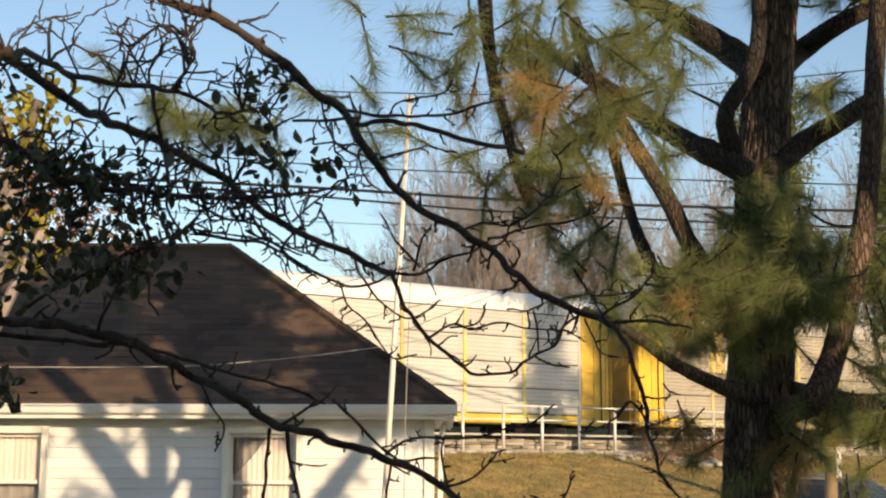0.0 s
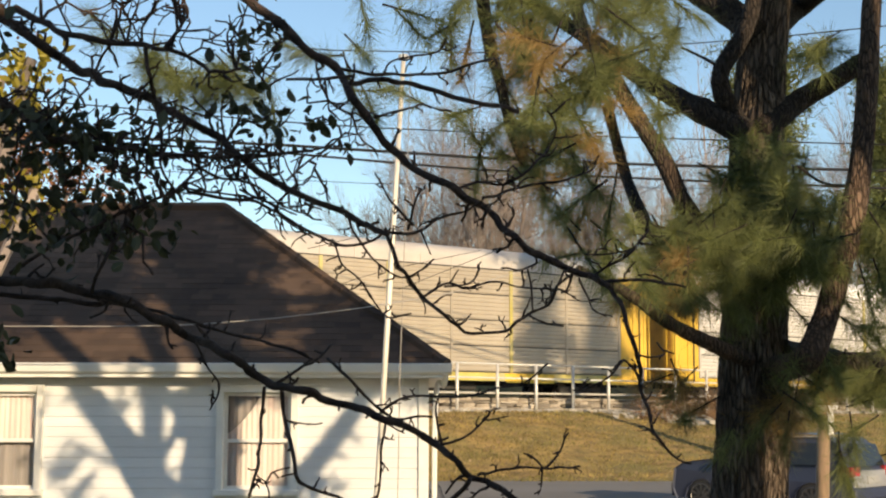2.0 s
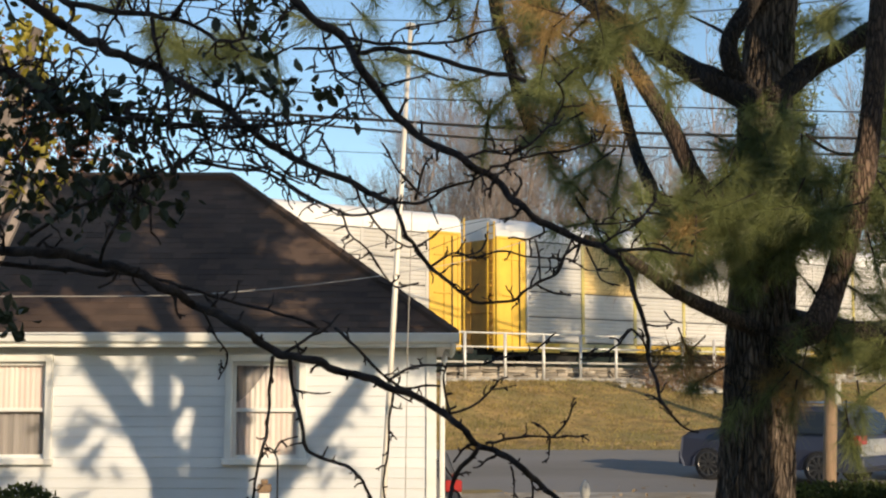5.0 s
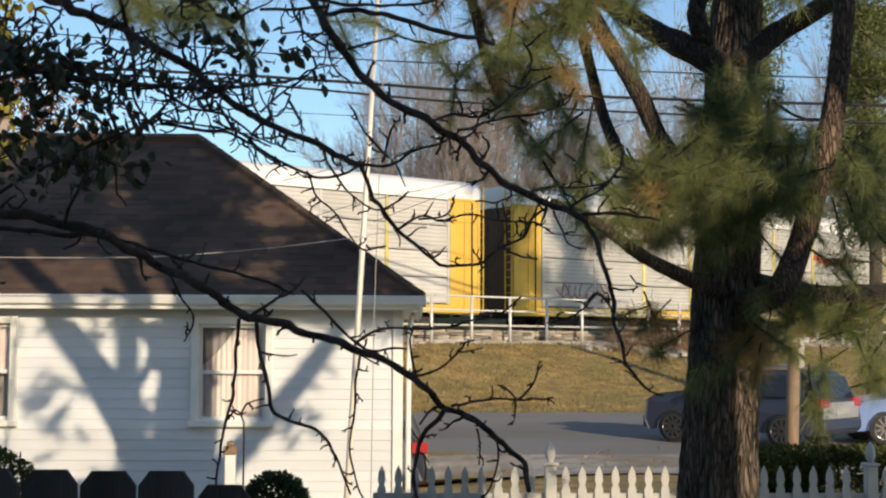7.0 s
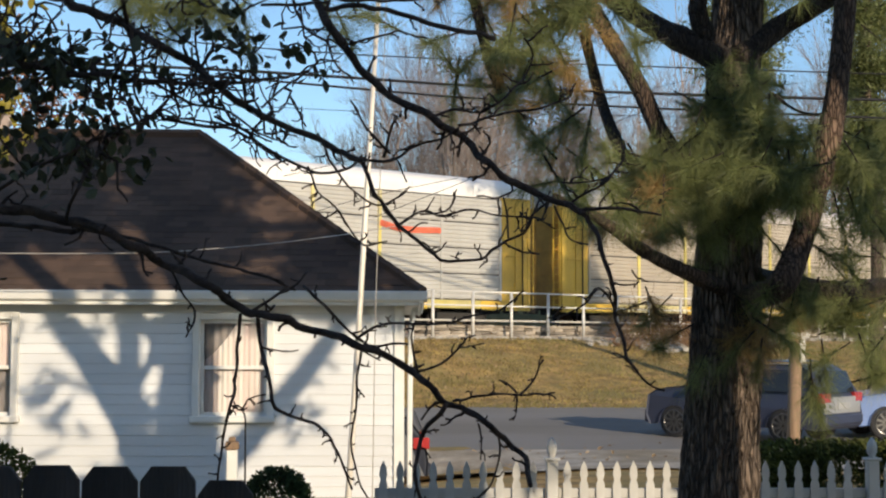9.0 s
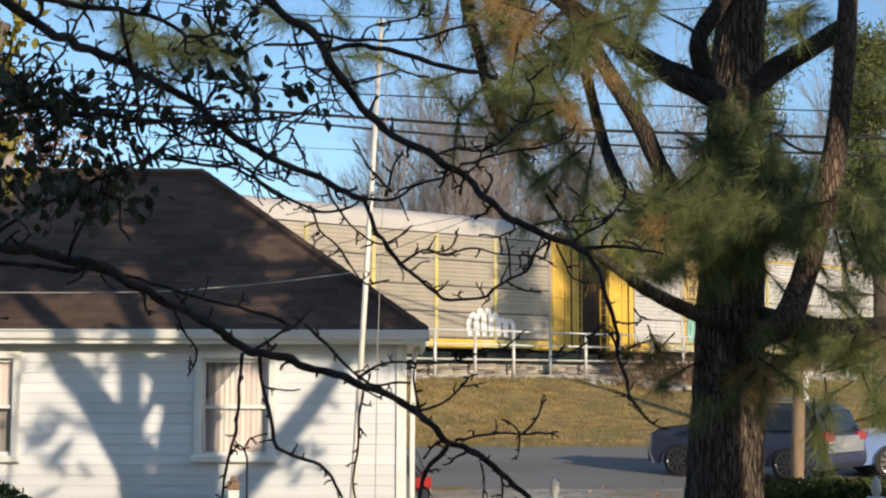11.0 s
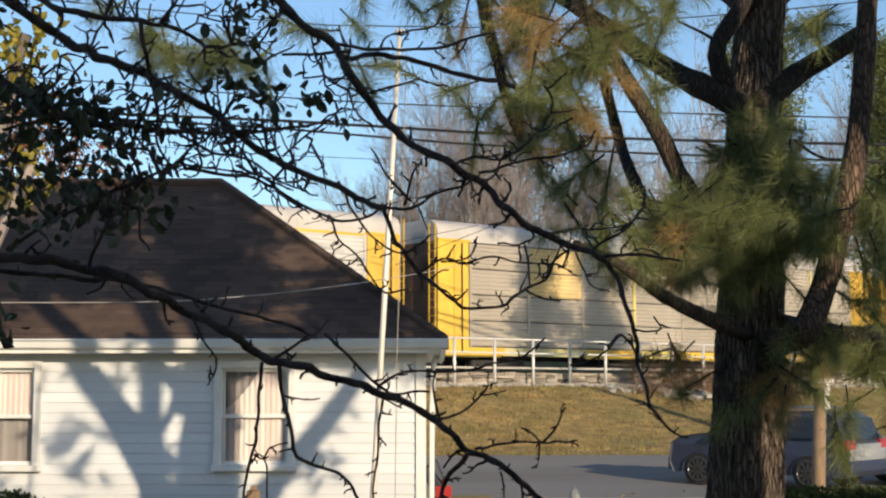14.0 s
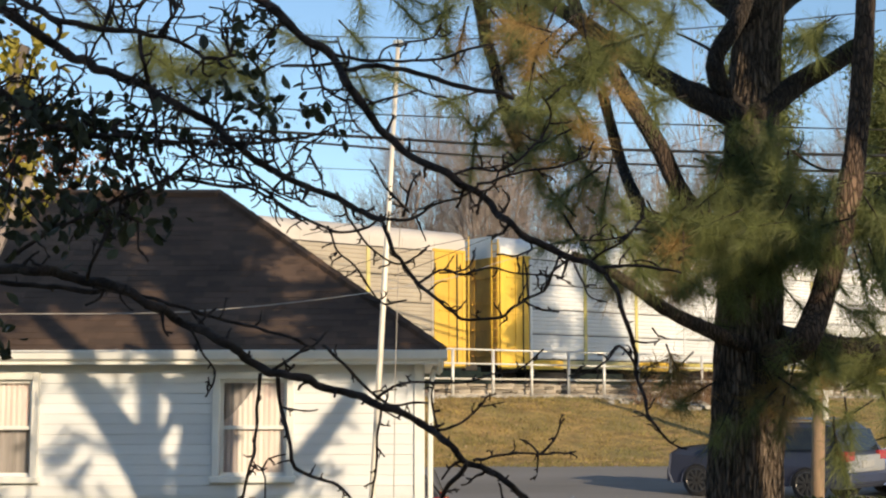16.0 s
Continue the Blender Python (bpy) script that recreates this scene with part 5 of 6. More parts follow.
    for k, (pts, r0, r1) in enumerate((
            ([(2.10, 8.85, 3.94), (2.44, 9.00, 4.20), (2.62, 8.92, 4.30), (2.82, 8.90, 4.43)], 0.088, 0.062),
            ([(2.00, 8.74, 3.90), (1.77, 8.80, 4.04), (1.605, 8.93, 4.164), (1.377, 9.08, 4.364), (1.20, 9.13, 4.52), (0.946, 9.24, 4.727), (0.612, 9.41, 4.987)], 0.092, 0.036),
            ([(1.99, 8.82, 3.95), (1.84, 8.72, 4.15), (1.83, 8.70, 4.31), (1.92, 8.68, 4.45), (2.01, 8.68, 4.62), (2.06, 8.70, 4.88), (2.06, 8.70, 5.22)], 0.0635, 0.0459),
            ([(2.08, 8.84, 4.59), (1.97, 8.98, 4.76), (1.73, 9.10, 4.97), (1.44, 9.16, 5.17), (1.06, 9.16, 5.39)], 0.1022, 0.0620),
            ([(2.22, 8.97, 4.63), (2.49, 9.26, 4.89), (2.68, 8.97, 4.99), (3.23, 9.24, 5.30)], 0.0812, 0.0554),
            ([(1.98, 8.90, 3.08), (1.66, 8.90, 3.395), (1.488, 8.90, 3.75), (1.305, 8.90, 4.063), (1.164, 8.90, 4.306), (0.98, 8.90, 4.61), (0.88, 8.90, 4.984)], 0.068, 0.042),
            ([(1.85, 9.16, 3.15), (1.48, 9.14, 3.28), (1.36, 9.21, 3.50), (1.30, 9.42, 3.78), (1.25, 9.42, 3.98), (1.16, 9.19, 4.18)], 0.0490, 0.0339),
            ([(1.982, 8.80, 2.462), (1.692, 8.50, 2.546), (1.369, 8.10, 2.646), (1.115, 7.70, 2.754), (0.910, 7.30, 2.810), (0.731, 7.00, 2.844)], 0.054, 0.02),
            ([(2.16, 9.00, 2.40), (2.20, 8.30, 2.437), (2.328, 8.35, 2.642), (2.434, 8.35, 2.953), (2.531, 8.35, 3.299), (2.602, 8.35, 3.682), (2.657, 8.35, 4.17), (2.70, 8.35, 4.667), (2.771, 8.35, 5.246)], 0.091, 0.055),
            ([(2.18, 8.88, 2.50), (2.47, 9.16, 2.48), (2.67, 8.84, 2.43), (3.17, 9.16, 2.48), (3.50, 8.84, 2.54)], 0.1095, 0.0620),
            ([(0.219, 6.88, 4.507), (0.247, 7.05, 4.267), (0.283, 7.10, 4.039), (0.330, 6.89, 3.777), (0.392, 6.99, 3.538), (0.471, 7.12, 3.386)], 0.0397, 0.0199),
            ([(1.79, 8.56, 4.18), (1.79, 8.63, 4.31), (1.72, 8.82, 4.43), (1.60, 8.83, 4.49)], 0.0141, 0.0071),
            ([(2.27, 8.56, 3.66), (2.43, 8.75, 3.61), (2.46, 8.49, 3.53), (2.63, 8.58, 3.55)], 0.0105, 0.0070))):
        # sunlit-looking limbs take the pale bark, the others the shade-darkened one
        bough("limb", pts, r0, r1, RED_LIT_BARK if k in (5, 7, 8) else SHADED_LIMB_BARK)
    # needle sprays, drooping
    s, old, shoots = Soup(), Soup(), Soup()
    for c, rx, rz, n, brown in (
            ((-0.041, 7, 4.161), 0.30, 0.16, 10, 0), ((-0.245, 7, 4.311), 0.25, 0.16, 8, 0), ((0.192, 7, 4.191), 0.25, 0.25, 12, 0), ((0.424, 7, 4.042), 0.25, 0.25, 14, 0.2),
            ((0.553, 6.8, 3.9), 0.2, 0.2, 12, 0.5), ((0.635, 6.8, 3.699), 0.22, 0.25, 16, 0.2), ((0.466, 6.8, 3.613), 0.15, 0.22, 12, 0.2), ((0.563, 6.8, 3.47), 0.17, 0.18, 12, 0.4),
            ((0.632, 6.8, 3.357), 0.13, 0.15, 8, 0.5), ((0.776, 6.8, 3.727), 0.2, 0.2, 12, 0.2), ((0.876, 6.9, 3.955), 0.22, 0.2, 12, 0.2), ((0.802, 6.8, 3.584), 0.15, 0.15, 9, 0.1), ((0.906, 6.9, 4.102), 0.3, 0.22, 14, 0),
            ((0.248, 7, 3.496), 0.16, 0.14, 9, 0), ((1.20, 7.9, 4.06), 0.16, 0.13, 3, 0), ((1.323, 7.9, 3.81), 0.17, 0.08, 2, 0), ((0.781, 6.9, 3.203), 0.13, 0.13, 7, 0.5), ((0.732, 7, 2.988), 0.14, 0.14, 8, 0),
            ((0.917, 7.1, 2.971), 0.2, 0.12, 9, 0), ((1.479, 8.3, 3.17), 0.26, 0.12, 22, 0), ((1.716, 8.3, 3.135), 0.26, 0.14, 20, 0), ((1.99, 8.72, 3.64), 0.18, 0.2, 18, 0), ((2.128, 8.72, 3.42), 0.2, 0.18, 18, 0),
            ((1.948, 8.72, 3.35), 0.25, 0.15, 16, 0), ((2.157, 8.3, 3.152), 0.25, 0.16, 20, 0), ((2.458, 8.4, 3.165), 0.3, 0.18, 9, 0), ((2.625, 8.4, 3.027), 0.25, 0.22, 6, 0), ((2.734, 8.6, 3.404), 0.2, 0.2, 5, 0),
            ((2.393, 8.6, 4.394), 0.08, 0.10, 5, 0), ((1.25, 7.9, 4.291), 0.2, 0.12, 3, 0.1), ((1.189, 7.8, 4.53), 0.5, 0.22, 13, 0), ((0.63, 7, 4.311), 0.45, 0.25, 22, 0.05), 
            ((2.005, 8.7, 2.882), 0.3, 0.2, 8, 0), ((2.288, 8.7, 2.882), 0.3, 0.2, 3, 0), ((1.322, 7.8, 2.865), 0.2, 0.08, 7, 0.5), ((1.578, 8.7, 2.811), 0.12, 0.08, 5, 0.9),
            ((2.636, 9.1, 2.442), 0.36, 0.16, 15, 0.1), ((2.853, 9.1, 2.314), 0.3, 0.16, 8, 0), ((2.255, 8.5, 2.312), 0.22, 0.14, 9, 0.1), ((2.113, 8.5, 2.141), 0.14, 0.1, 4, 0.5), ((2.62, 8.6, 2.038), 0.3, 0.10, 2, 0),
            ((2.883, 8.5, 2.587), 0.3, 0.3, 7, 0), ((2.932, 8.5, 2.039), 0.3, 0.2, 4, 0), ((2.433, 8.7, 1.794), 0.08, 0.08, 2, 0.3),
            ((-1.507, 8.2, 4.132), 0.3, 0.09, 9, 0), ((-1.235, 8.2, 4.114), 0.25, 0.08, 7, 0), ((-1.814, 8.2, 4.236), 0.2, 0.08, 5, 0), ((-0.598, 8.3, 4.262), 0.16, 0.05, 3, 0), ((-0.068, 6.9, 3.664), 0.12, 0.06, 3, 0), ((-0.466, 8.4, 4.146), 0.2, 0.1, 3, 0),
            ((1.725, 8.6, 2.314), 0.2, 0.1, 1, 0.3), ((1.516, 8.8, 2.319), 0.2, 0.15, 3, 1.0), ((1.894, 8.6, 2.107), 0.25, 0.08, 3, 0.1), ((1.927, 8.5, 3.003), 0.3, 0.12, 12, 0),
            ((3.472, 9.2, 3.992), 0.5, 0.5, 18, 0), ((2.702, 9, 5.485), 0.9, 0.3, 24, 0), ((1.432, 8.2, 5.255), 0.9, 0.3, 14, 0), ((2.353, 9, 3.763), 0.15, 0.12, 3, 0)):
        near = c[1] < 7.6
        for _ in range(int(n * (0.62 if near else 1.3))):
            p = Vector(c) - PINE + Vector((rng.gauss(0, rx * (0.44 if near else 0.55)), rng.gauss(0, 0.18), rng.gauss(0, rz * (0.44 if near else 0.55))))
            axis = (rnd_dir(rng) + Vector((0, -0.3, -0.45)))
            shoots.tube([p - axis * 0.12, p, p + axis.normalized() * 0.12], [0.006, 0.005, 0.003], 4)
            tuft(old if rng.random() < brown else s, p, axis, 190, 0.15 if near else 0.185, rng)
    # boughs and sprays of the upper crown
    top = Soup()
    for k in range(15):
        z = 5.55 + 0.19 * k
        a = 2.4 * k + 0.5
        tip = Vector((0.25 + 2.3 * math.cos(a), 1.0 * math.sin(a) + 0.1, z + rng.uniform(0.1, 0.5)))
        root = Vector((0.2, 0, z - 0.3))
        knee = root.lerp(tip, 0.5) + Vector((0, 0, 0.1))
        # the first two are added low, out of view, to shade the bungalow's fascia
        if k < 2:
            root, knee, tip = Vector((0.2, 0, 5.6)), Vector((1.2, -0.2 * k, 5.34)), Vector((3.2, -0.5 * k, 5.22 + 0.13 * k))
        line = smooth_path([root, knee, tip], 0.2)
        shoots.tube(line, [0.05 - 0.035 * i / len(line) for i in range(len(line))], 6)
        for i, q in enumerate(line[2:]):
            for _ in range(3):
                c = q + Vector((rng.gauss(0, 0.2), rng.gauss(0, 0.2), rng.gauss(0, 0.1)))
                d = (tip - root).normalized() + rnd_dir(rng) * 0.6
                for _ in range(26):
                    top.leaf(c + Vector((rng.gauss(0, 0.12), rng.gauss(0, 0.12), rng.gauss(0, 0.06))), d + rnd_dir(rng) * 0.7, rnd_dir(rng), rng.uniform(0.12, 0.2), 0.14)
    part("crown", top.mesh("crown", NEEDLE), None, t)["kind"] = "stuff"
    part("needles", s.mesh("needles", NEEDLE), None, t, "long green pine needles")["kind"] = "stuff"
    part("browned_needles", old.mesh("browned_needles", NEEDLE_OLD), None, t, "browned old needles")["kind"] = "stuff"
    part("shoot_growth", shoots.mesh("shoot_growth", SHADED_LIMB_BARK), None, t)["kind"] = "stuff"


def bare_tree(name, x, y, z, height, rng, label, levels=5, spread=0.55, r=0.16, mat=None, group=""):
    t = empty(name, x, y, z, label=label, category="tree", group=group)
    twigs, stem = Soup(), Soup()

    def grow(p, d, length, r, level):
        n = 4
        pts = [p]
        for k in range(n):
            d = (d + rnd_dir(rng) * 0.16 + Vector((0, 0, 0.05))).normalized()
            pts.append(pts[-1] + d * length / n)
        (stem if level >= levels - 1 else twigs).tube(pts, [r * (1 - 0.4 * k / n) for k in range(n + 1)], 5 if level > 2 else 3, cap=False)
        if level == 0:
            return
        for k in range(3 if level > 1 else 4):
            i = rng.randint(1, n)
            v = (d + rnd_dir(rng) * spread * 1.6).normalized()
            grow(pts[i], v, length * rng.uniform(0.5, 0.75), max(0.006, r * 0.5), level - 1)
        grow(pts[-1], d, length * 0.7, r * 0.6, level - 1)

    grow(Vector((0, 0, 0)), Vector((0, 0, 1)), height * 0.36, r, levels)
    part("trunk", stem.mesh("trunk", mat or WOODS), None, t)
    part("crown", twigs.mesh("crown", mat or WOODS), None, t)["kind"] = "stuff"
    return t


def woods():
    rng = random.Random(41)
    lab = "grey-brown leafless tree behind the railway"
    grp = "bare woods behind the railway"
    kinds = [bare_tree("bare_tree", x, y, 1.5, h, rng, lab, 6, 0.42, 0.2, group=grp) for x, y, h in ((-2.2, 88, 19), (3, 84, 22), (9, 92, 20))]
    for k, (x, y, h) in enumerate(((0, 96, 1.05), (5.5, 90, 1.05), (12, 88, 0.95), (15, 96, 1.0), (19, 90, 1.1), (23, 96, 1.1), (27, 90, 1.15), (31, 98, 1.1), (7, 86, 0.9), (-3.4, 94, 0.8), (4.2, 94, 1.1), (1.8, 90, 1.0), (8, 100, 1.1), (3.4, 98, 1.05),
                                   (1.0, 86, 0.75), (10.5, 98, 1.1), (2, 100, 1.15), (5, 104, 1.1), (-0.5, 92, 0.85), (35, 95, 1.2), (14, 86, 0.9), (25, 86, 0.9), (-7, 110, 0.6), (-13, 115, 0.55), (-19, 112, 0.6), (-27, 110, 0.7), (-16, 95, 0.5), (-23, 100, 0.5))):
        o = copy_thing(kinds[k % 3], pose(x, y, 1.5, 0, 0, rng.uniform(0, 360)))
        o.scale = (h, h, h)


def evergreen(x, y, low, high, girth, n, label, seed, trunk=0.28):
    rng = random.Random(seed)
    t = empty("evergreen_tree", x, y, 0, label=label, category="tree")
    s = Soup()
    s.tube([Vector((0, 0, 0)), Vector((0.1, 0, high * 0.4)), Vector((0, 0, high))], [trunk, trunk * 0.7, 0.05], 10)
    part("trunk", s.mesh("trunk", PINE_BARK), None, t)
    s = Soup()
    mid, half = (low + high) / 2, (high - low) / 2
    for _ in range(n):
        z = rng.uniform(low, high)
        r = (0.25 + girth * (1 - abs(z - mid) / half)) * rng.random() ** 0.6
        a = rng.uniform(0, 6.283)
        r *= 1 + 0.5 * noise.noise(Vector((math.cos(a) * 1.5, math.sin(a) * 1.5, z * 0.8)))
        p = Vector((r * math.cos(a), r * math.sin(a), z))
        s.leaf(p, rnd_dir(rng), rnd_dir(rng), rng.uniform(0.2, 0.4), 0.4)
    part("crown", s.mesh("crown", NEEDLE), None, t)["kind"] = "stuff"


def tall_pine(x, y, high, label, seed, wide):
    """A street pine with a bare stem and loose clumps high up."""
    rng = random.Random(seed)
    t = empty("pine_tree", x, y, ground_z(x, y) - 0.05, label=label, category="tree")
    s = Soup()
    path = smooth_path([(0, 0, 0), (0.15, 0, high * 0.4), (-0.1, 0, high * 0.75), (0, 0, high)], 0.6)
    s.tube(path, [0.24 - 0.1 * i / len(path) for i in range(len(path))], 10, knobs=0.15)
    part("trunk", s.mesh("trunk", PINE_BARK), None, t)
    s = Soup()
    across = Vector((0.855, 0.518, 0))
    for k in range(62):
        core = k >= 27
        z = rng.uniform(high * (0.42 if core else 0.55), high)
        c = across * rng.gauss(0, 0.38 if core else 1.15 * wide) + Vector((0, rng.gauss(0, 0.3 if core else 0.6), z))
        s.tube([Vector((0, 0, z - 0.5)), c], [0.05, 0.02], 5)
        for _ in range(330):
            p = c + Vector((rng.gauss(0, 0.36), rng.gauss(0, 0.36), rng.gauss(0, 0.26)))
            s.leaf(p, rnd_dir(rng), rnd_dir(rng), rng.uniform(0.14, 0.26), 0.26 if core else 0.13)
    part("crown", s.mesh("crown", NEEDLE), None, t)["kind"] = "stuff"


def neighbour_pine():
    """The second pine beside the view, whose trunk and crown shade the first and the bungalow."""
    rng = random.Random(71)
    o = Vector((3.935, 4.75, 0))
    t = empty("pine_tree", o.x, o.y, 0, label="tall forked pine beside the garden", category="tree")
    for k, (name, pts, r0, r1) in enumerate((
            ("trunk", ((0.2, 0, 0), (0.22, 0, 2.3), (0.22, 0, 3.3), (0.19, 0, 4.5), (0.09, 0, 5.5), (0.07, 0, 6.4), (0.06, 0, 9.5), (-0.2, 0, 12.5)), 0.225, 0.05),
            ("limb", ((0.2, 0, 3.3), (0.85, 0, 3.9), (1.45, 0, 4.65), (2.24, 0, 5.58), (2.64, 0, 6.12), (3.5, 0, 7.4)), 0.2, 0.09),
            ("limb", ((0.15, 0, 5.05), (0.03, 0, 5.30), (-0.33, 0, 5.70), (-0.65, 0, 6.12), (-0.90, 0, 6.47), (-1.4, 0, 7.6)), 0.16, 0.13),
            ("limb", ((0.98, 0, 4.4), (0.8, 0, 4.9), (0.67, 0, 5.4), (0.62, 0, 6.0), (0.66, 0, 7.0), (0.7, 0, 8.5)), 0.14, 0.17),
            ("limb", ((0.6, 0, 3.6), (0.95, 0, 4.2), (1.04, 0, 4.8), (1.05, 0, 5.6), (1.03, 0, 6.6), (1.0, 0, 9.0)), 0.19, 0.15))):
        path = smooth_path(pts, 0.15)
        s = Soup()
        s.tube(path, [r0 + (r1 - r0) * i / (len(path) - 1) for i in range(len(path))], 12, knobs=0.1)
        part(name, s.mesh(name, PINE_BARK, True), None, t)
    s = Soup()
    for k in range(230):
        c = Vector((rng.uniform(-2.5, 5.1), rng.uniform(-1.0, 1.0), rng.uniform(7.0, 11.2)))
        if noise.noise(Vector((c.x * 0.8, 3.0, c.z * 0.8))) < 0.2:
            continue
        gap = abs(c.x + 0.555 * c.y - 0.42) < 0.5 and c.z < 8.5
        for _ in range(120):
            p = c + Vector((rng.gauss(0, 0.3), rng.gauss(0, 0.3), rng.gauss(0, 0.2)))
            if gap or (abs(p.x + 0.555 * p.y - 0.42) < 0.24 and p.z < 8.5):
                continue
            s.leaf(p, rnd_dir(rng), rnd_dir(rng), rng.uniform(0.18, 0.32), 0.35)
    part("crown", s.mesh("crown", NEEDLE), None, t)["kind"] = "stuff"


def shade_trees():
    tall_pine(10.5, 43.2, 13.5, "tall thin pine on the railway bank", 51, 0.75)
    tall_pine(14.4, 43.0, 12.5, "tall thin pine on the railway bank", 52, 0.6)
    # out of view, added only to shade the fence right of the pine
    evergreen(8.2, 4.4, 0.2, 4.2, 1.7, 7000, "broad unseen evergreen added to shade the picket fence", 53, 0.12)
    neighbour_pine()


# ---------------------------------------------------------------- mast, wires, posts
def mast():
    t = empty("flag_mast", -0.472, 9.6, 0, label="tall leaning pale aluminium mast with a halyard", category="mast")
    o = Vector((-0.472, 9.6, 0))
    top = Vector((-0.2225, 9.6, 4.608)) - o
    s = Soup()
    s.tube([Vector((0, 0, 0)), top * 0.35, top * 0.36, top * 0.7, top * 0.705, top], [0.023, 0.022, 0.0205, 0.0195, 0.0175, 0.016], 12)
    part("pole", s.mesh("pole", MAST, True), None, t)
    s = Soup()
    s.tube([top, top + Vector((0, 0, 0.03))], [0.04, 0.036], 10)
    part("cap", s.mesh("cap", TRIM), None, t)
    s = Soup()
    s.tube([top + Vector((0.05, -0.02, -0.1)), top * 0.5 + Vector((0.11, -0.03, 0)), Vector((0.22, -0.03, 0.9))], [0.0035] * 3, 5)
    part("halyard", s.mesh("halyard", CABLE_PALE), None, t, "thin pale rope")


def wires():
    for pts, r, mat, label in (
            (((-16.98, 38, 10.076), (-4.13, 38, 9.567), (1.032, 38, 9.249), (8.059, 38, 8.996), (18.982, 38, 8.806)), 0.042, CABLE, "thick black overhead cable"),
            (((-17.114, 38.3, 10.139), (-4.16, 38.3, 9.402), (-1.165, 38.3, 9.146), (4.341, 38.3, 8.779), (19.099, 38.3, 8.223)), 0.032, CABLE, "black overhead cable"),
            (((-17.301, 38.6, 11.337), (-10.106, 38.6, 10.85), (-3.884, 38.6, 10.331), (1.368, 38.6, 10.072), (11.698, 38.6, 9.781), (19.319, 38.6, 9.636)), 0.019, CABLE, "thin overhead wire"),
            (((-17.144, 38, 13.613), (-9.85, 38, 12.9), (-2.899, 38, 12.27), (1.04, 38, 12.206), (7.348, 38, 12.512), (12.093, 38, 12.964), (19.24, 38, 13.775)), 0.016, CABLE, "thin overhead wire"),
            (((-17.315, 38.8, 9.756), (-4.205, 38.8, 8.738), (1.847, 38.8, 8.625), (11.397, 38.8, 8.464), (19.357, 38.8, 8.464)), 0.009, CABLE, "thin overhead wire")):
        s = Soup()
        path = smooth_path(pts, 2.0)
        s.tube(path, [r] * len(path), 6)
        ob = part("overhead_wire", s.mesh("overhead_wire", mat, True), None)
        tagged(ob, label + " along the street", "cable", "overhead wires")
    s = Soup()
    path = smooth_path([(-5.551, 16.2, 3.133), (-4.729, 16.2, 3.14), (-3.841, 16.2, 3.14), (-2.888, 16.2, 3.16), (-1.881, 16.3, 3.246), (-1.107, 16.6, 3.362), (-0.649, 19, 3.637), (0.449, 24, 4.277), (2.031, 30, 5.287), (7.246, 38, 7.357)], 0.3)
    s.tube(path, [0.0065] * len(path), 6)
    tagged(part("service_wire", s.mesh("service_wire", CABLE_PALE, True), None), "pale service wire running past the bungalow roof", "cable")
    for px in (((-2.745, 30, 5.719), (0.641, 34, 7.113), (8.071, 38, 9.519)), ((-0.88, 34, 5.2), (0.73, 34, 5.85), (1.97, 34, 6.35), (6.0, 34, 7.96)),
               ((-2.6, 32, 5.0), (-1.2, 33, 5.55), (1.2, 35, 6.3))):
        s = Soup()
        path = smooth_path(px, 0.5)
        s.tube(path, [0.008] * len(path), 5)
        tagged(part("overhead_wire", s.mesh("overhead_wire", CABLE, True), None), "thin slanting service wire", "cable", "overhead wires")
    p = empty("garden_post", 4.02, 14.6, 0, label="bare wooden post with a white cap beside the hedge", category="post")
    s = Soup()
    s.tube([Vector((-0.03, 0, 0)), Vector((0.0, 0, 1.2)), Vector((0.045, 0, 2.2))], [0.075, 0.07, 0.062], 10, knobs=0.1)
    part("post", s.mesh("post", POST, True), None, p)
    part("cap", boxes(((-0.01, -0.09, 2.18), (0.17, 0.09, 2.235)), ((0.06, -0.08, 1.92), (0.12, -0.02, 2.18)), bevel=0.008), TRIM, p, "white bracket cap")


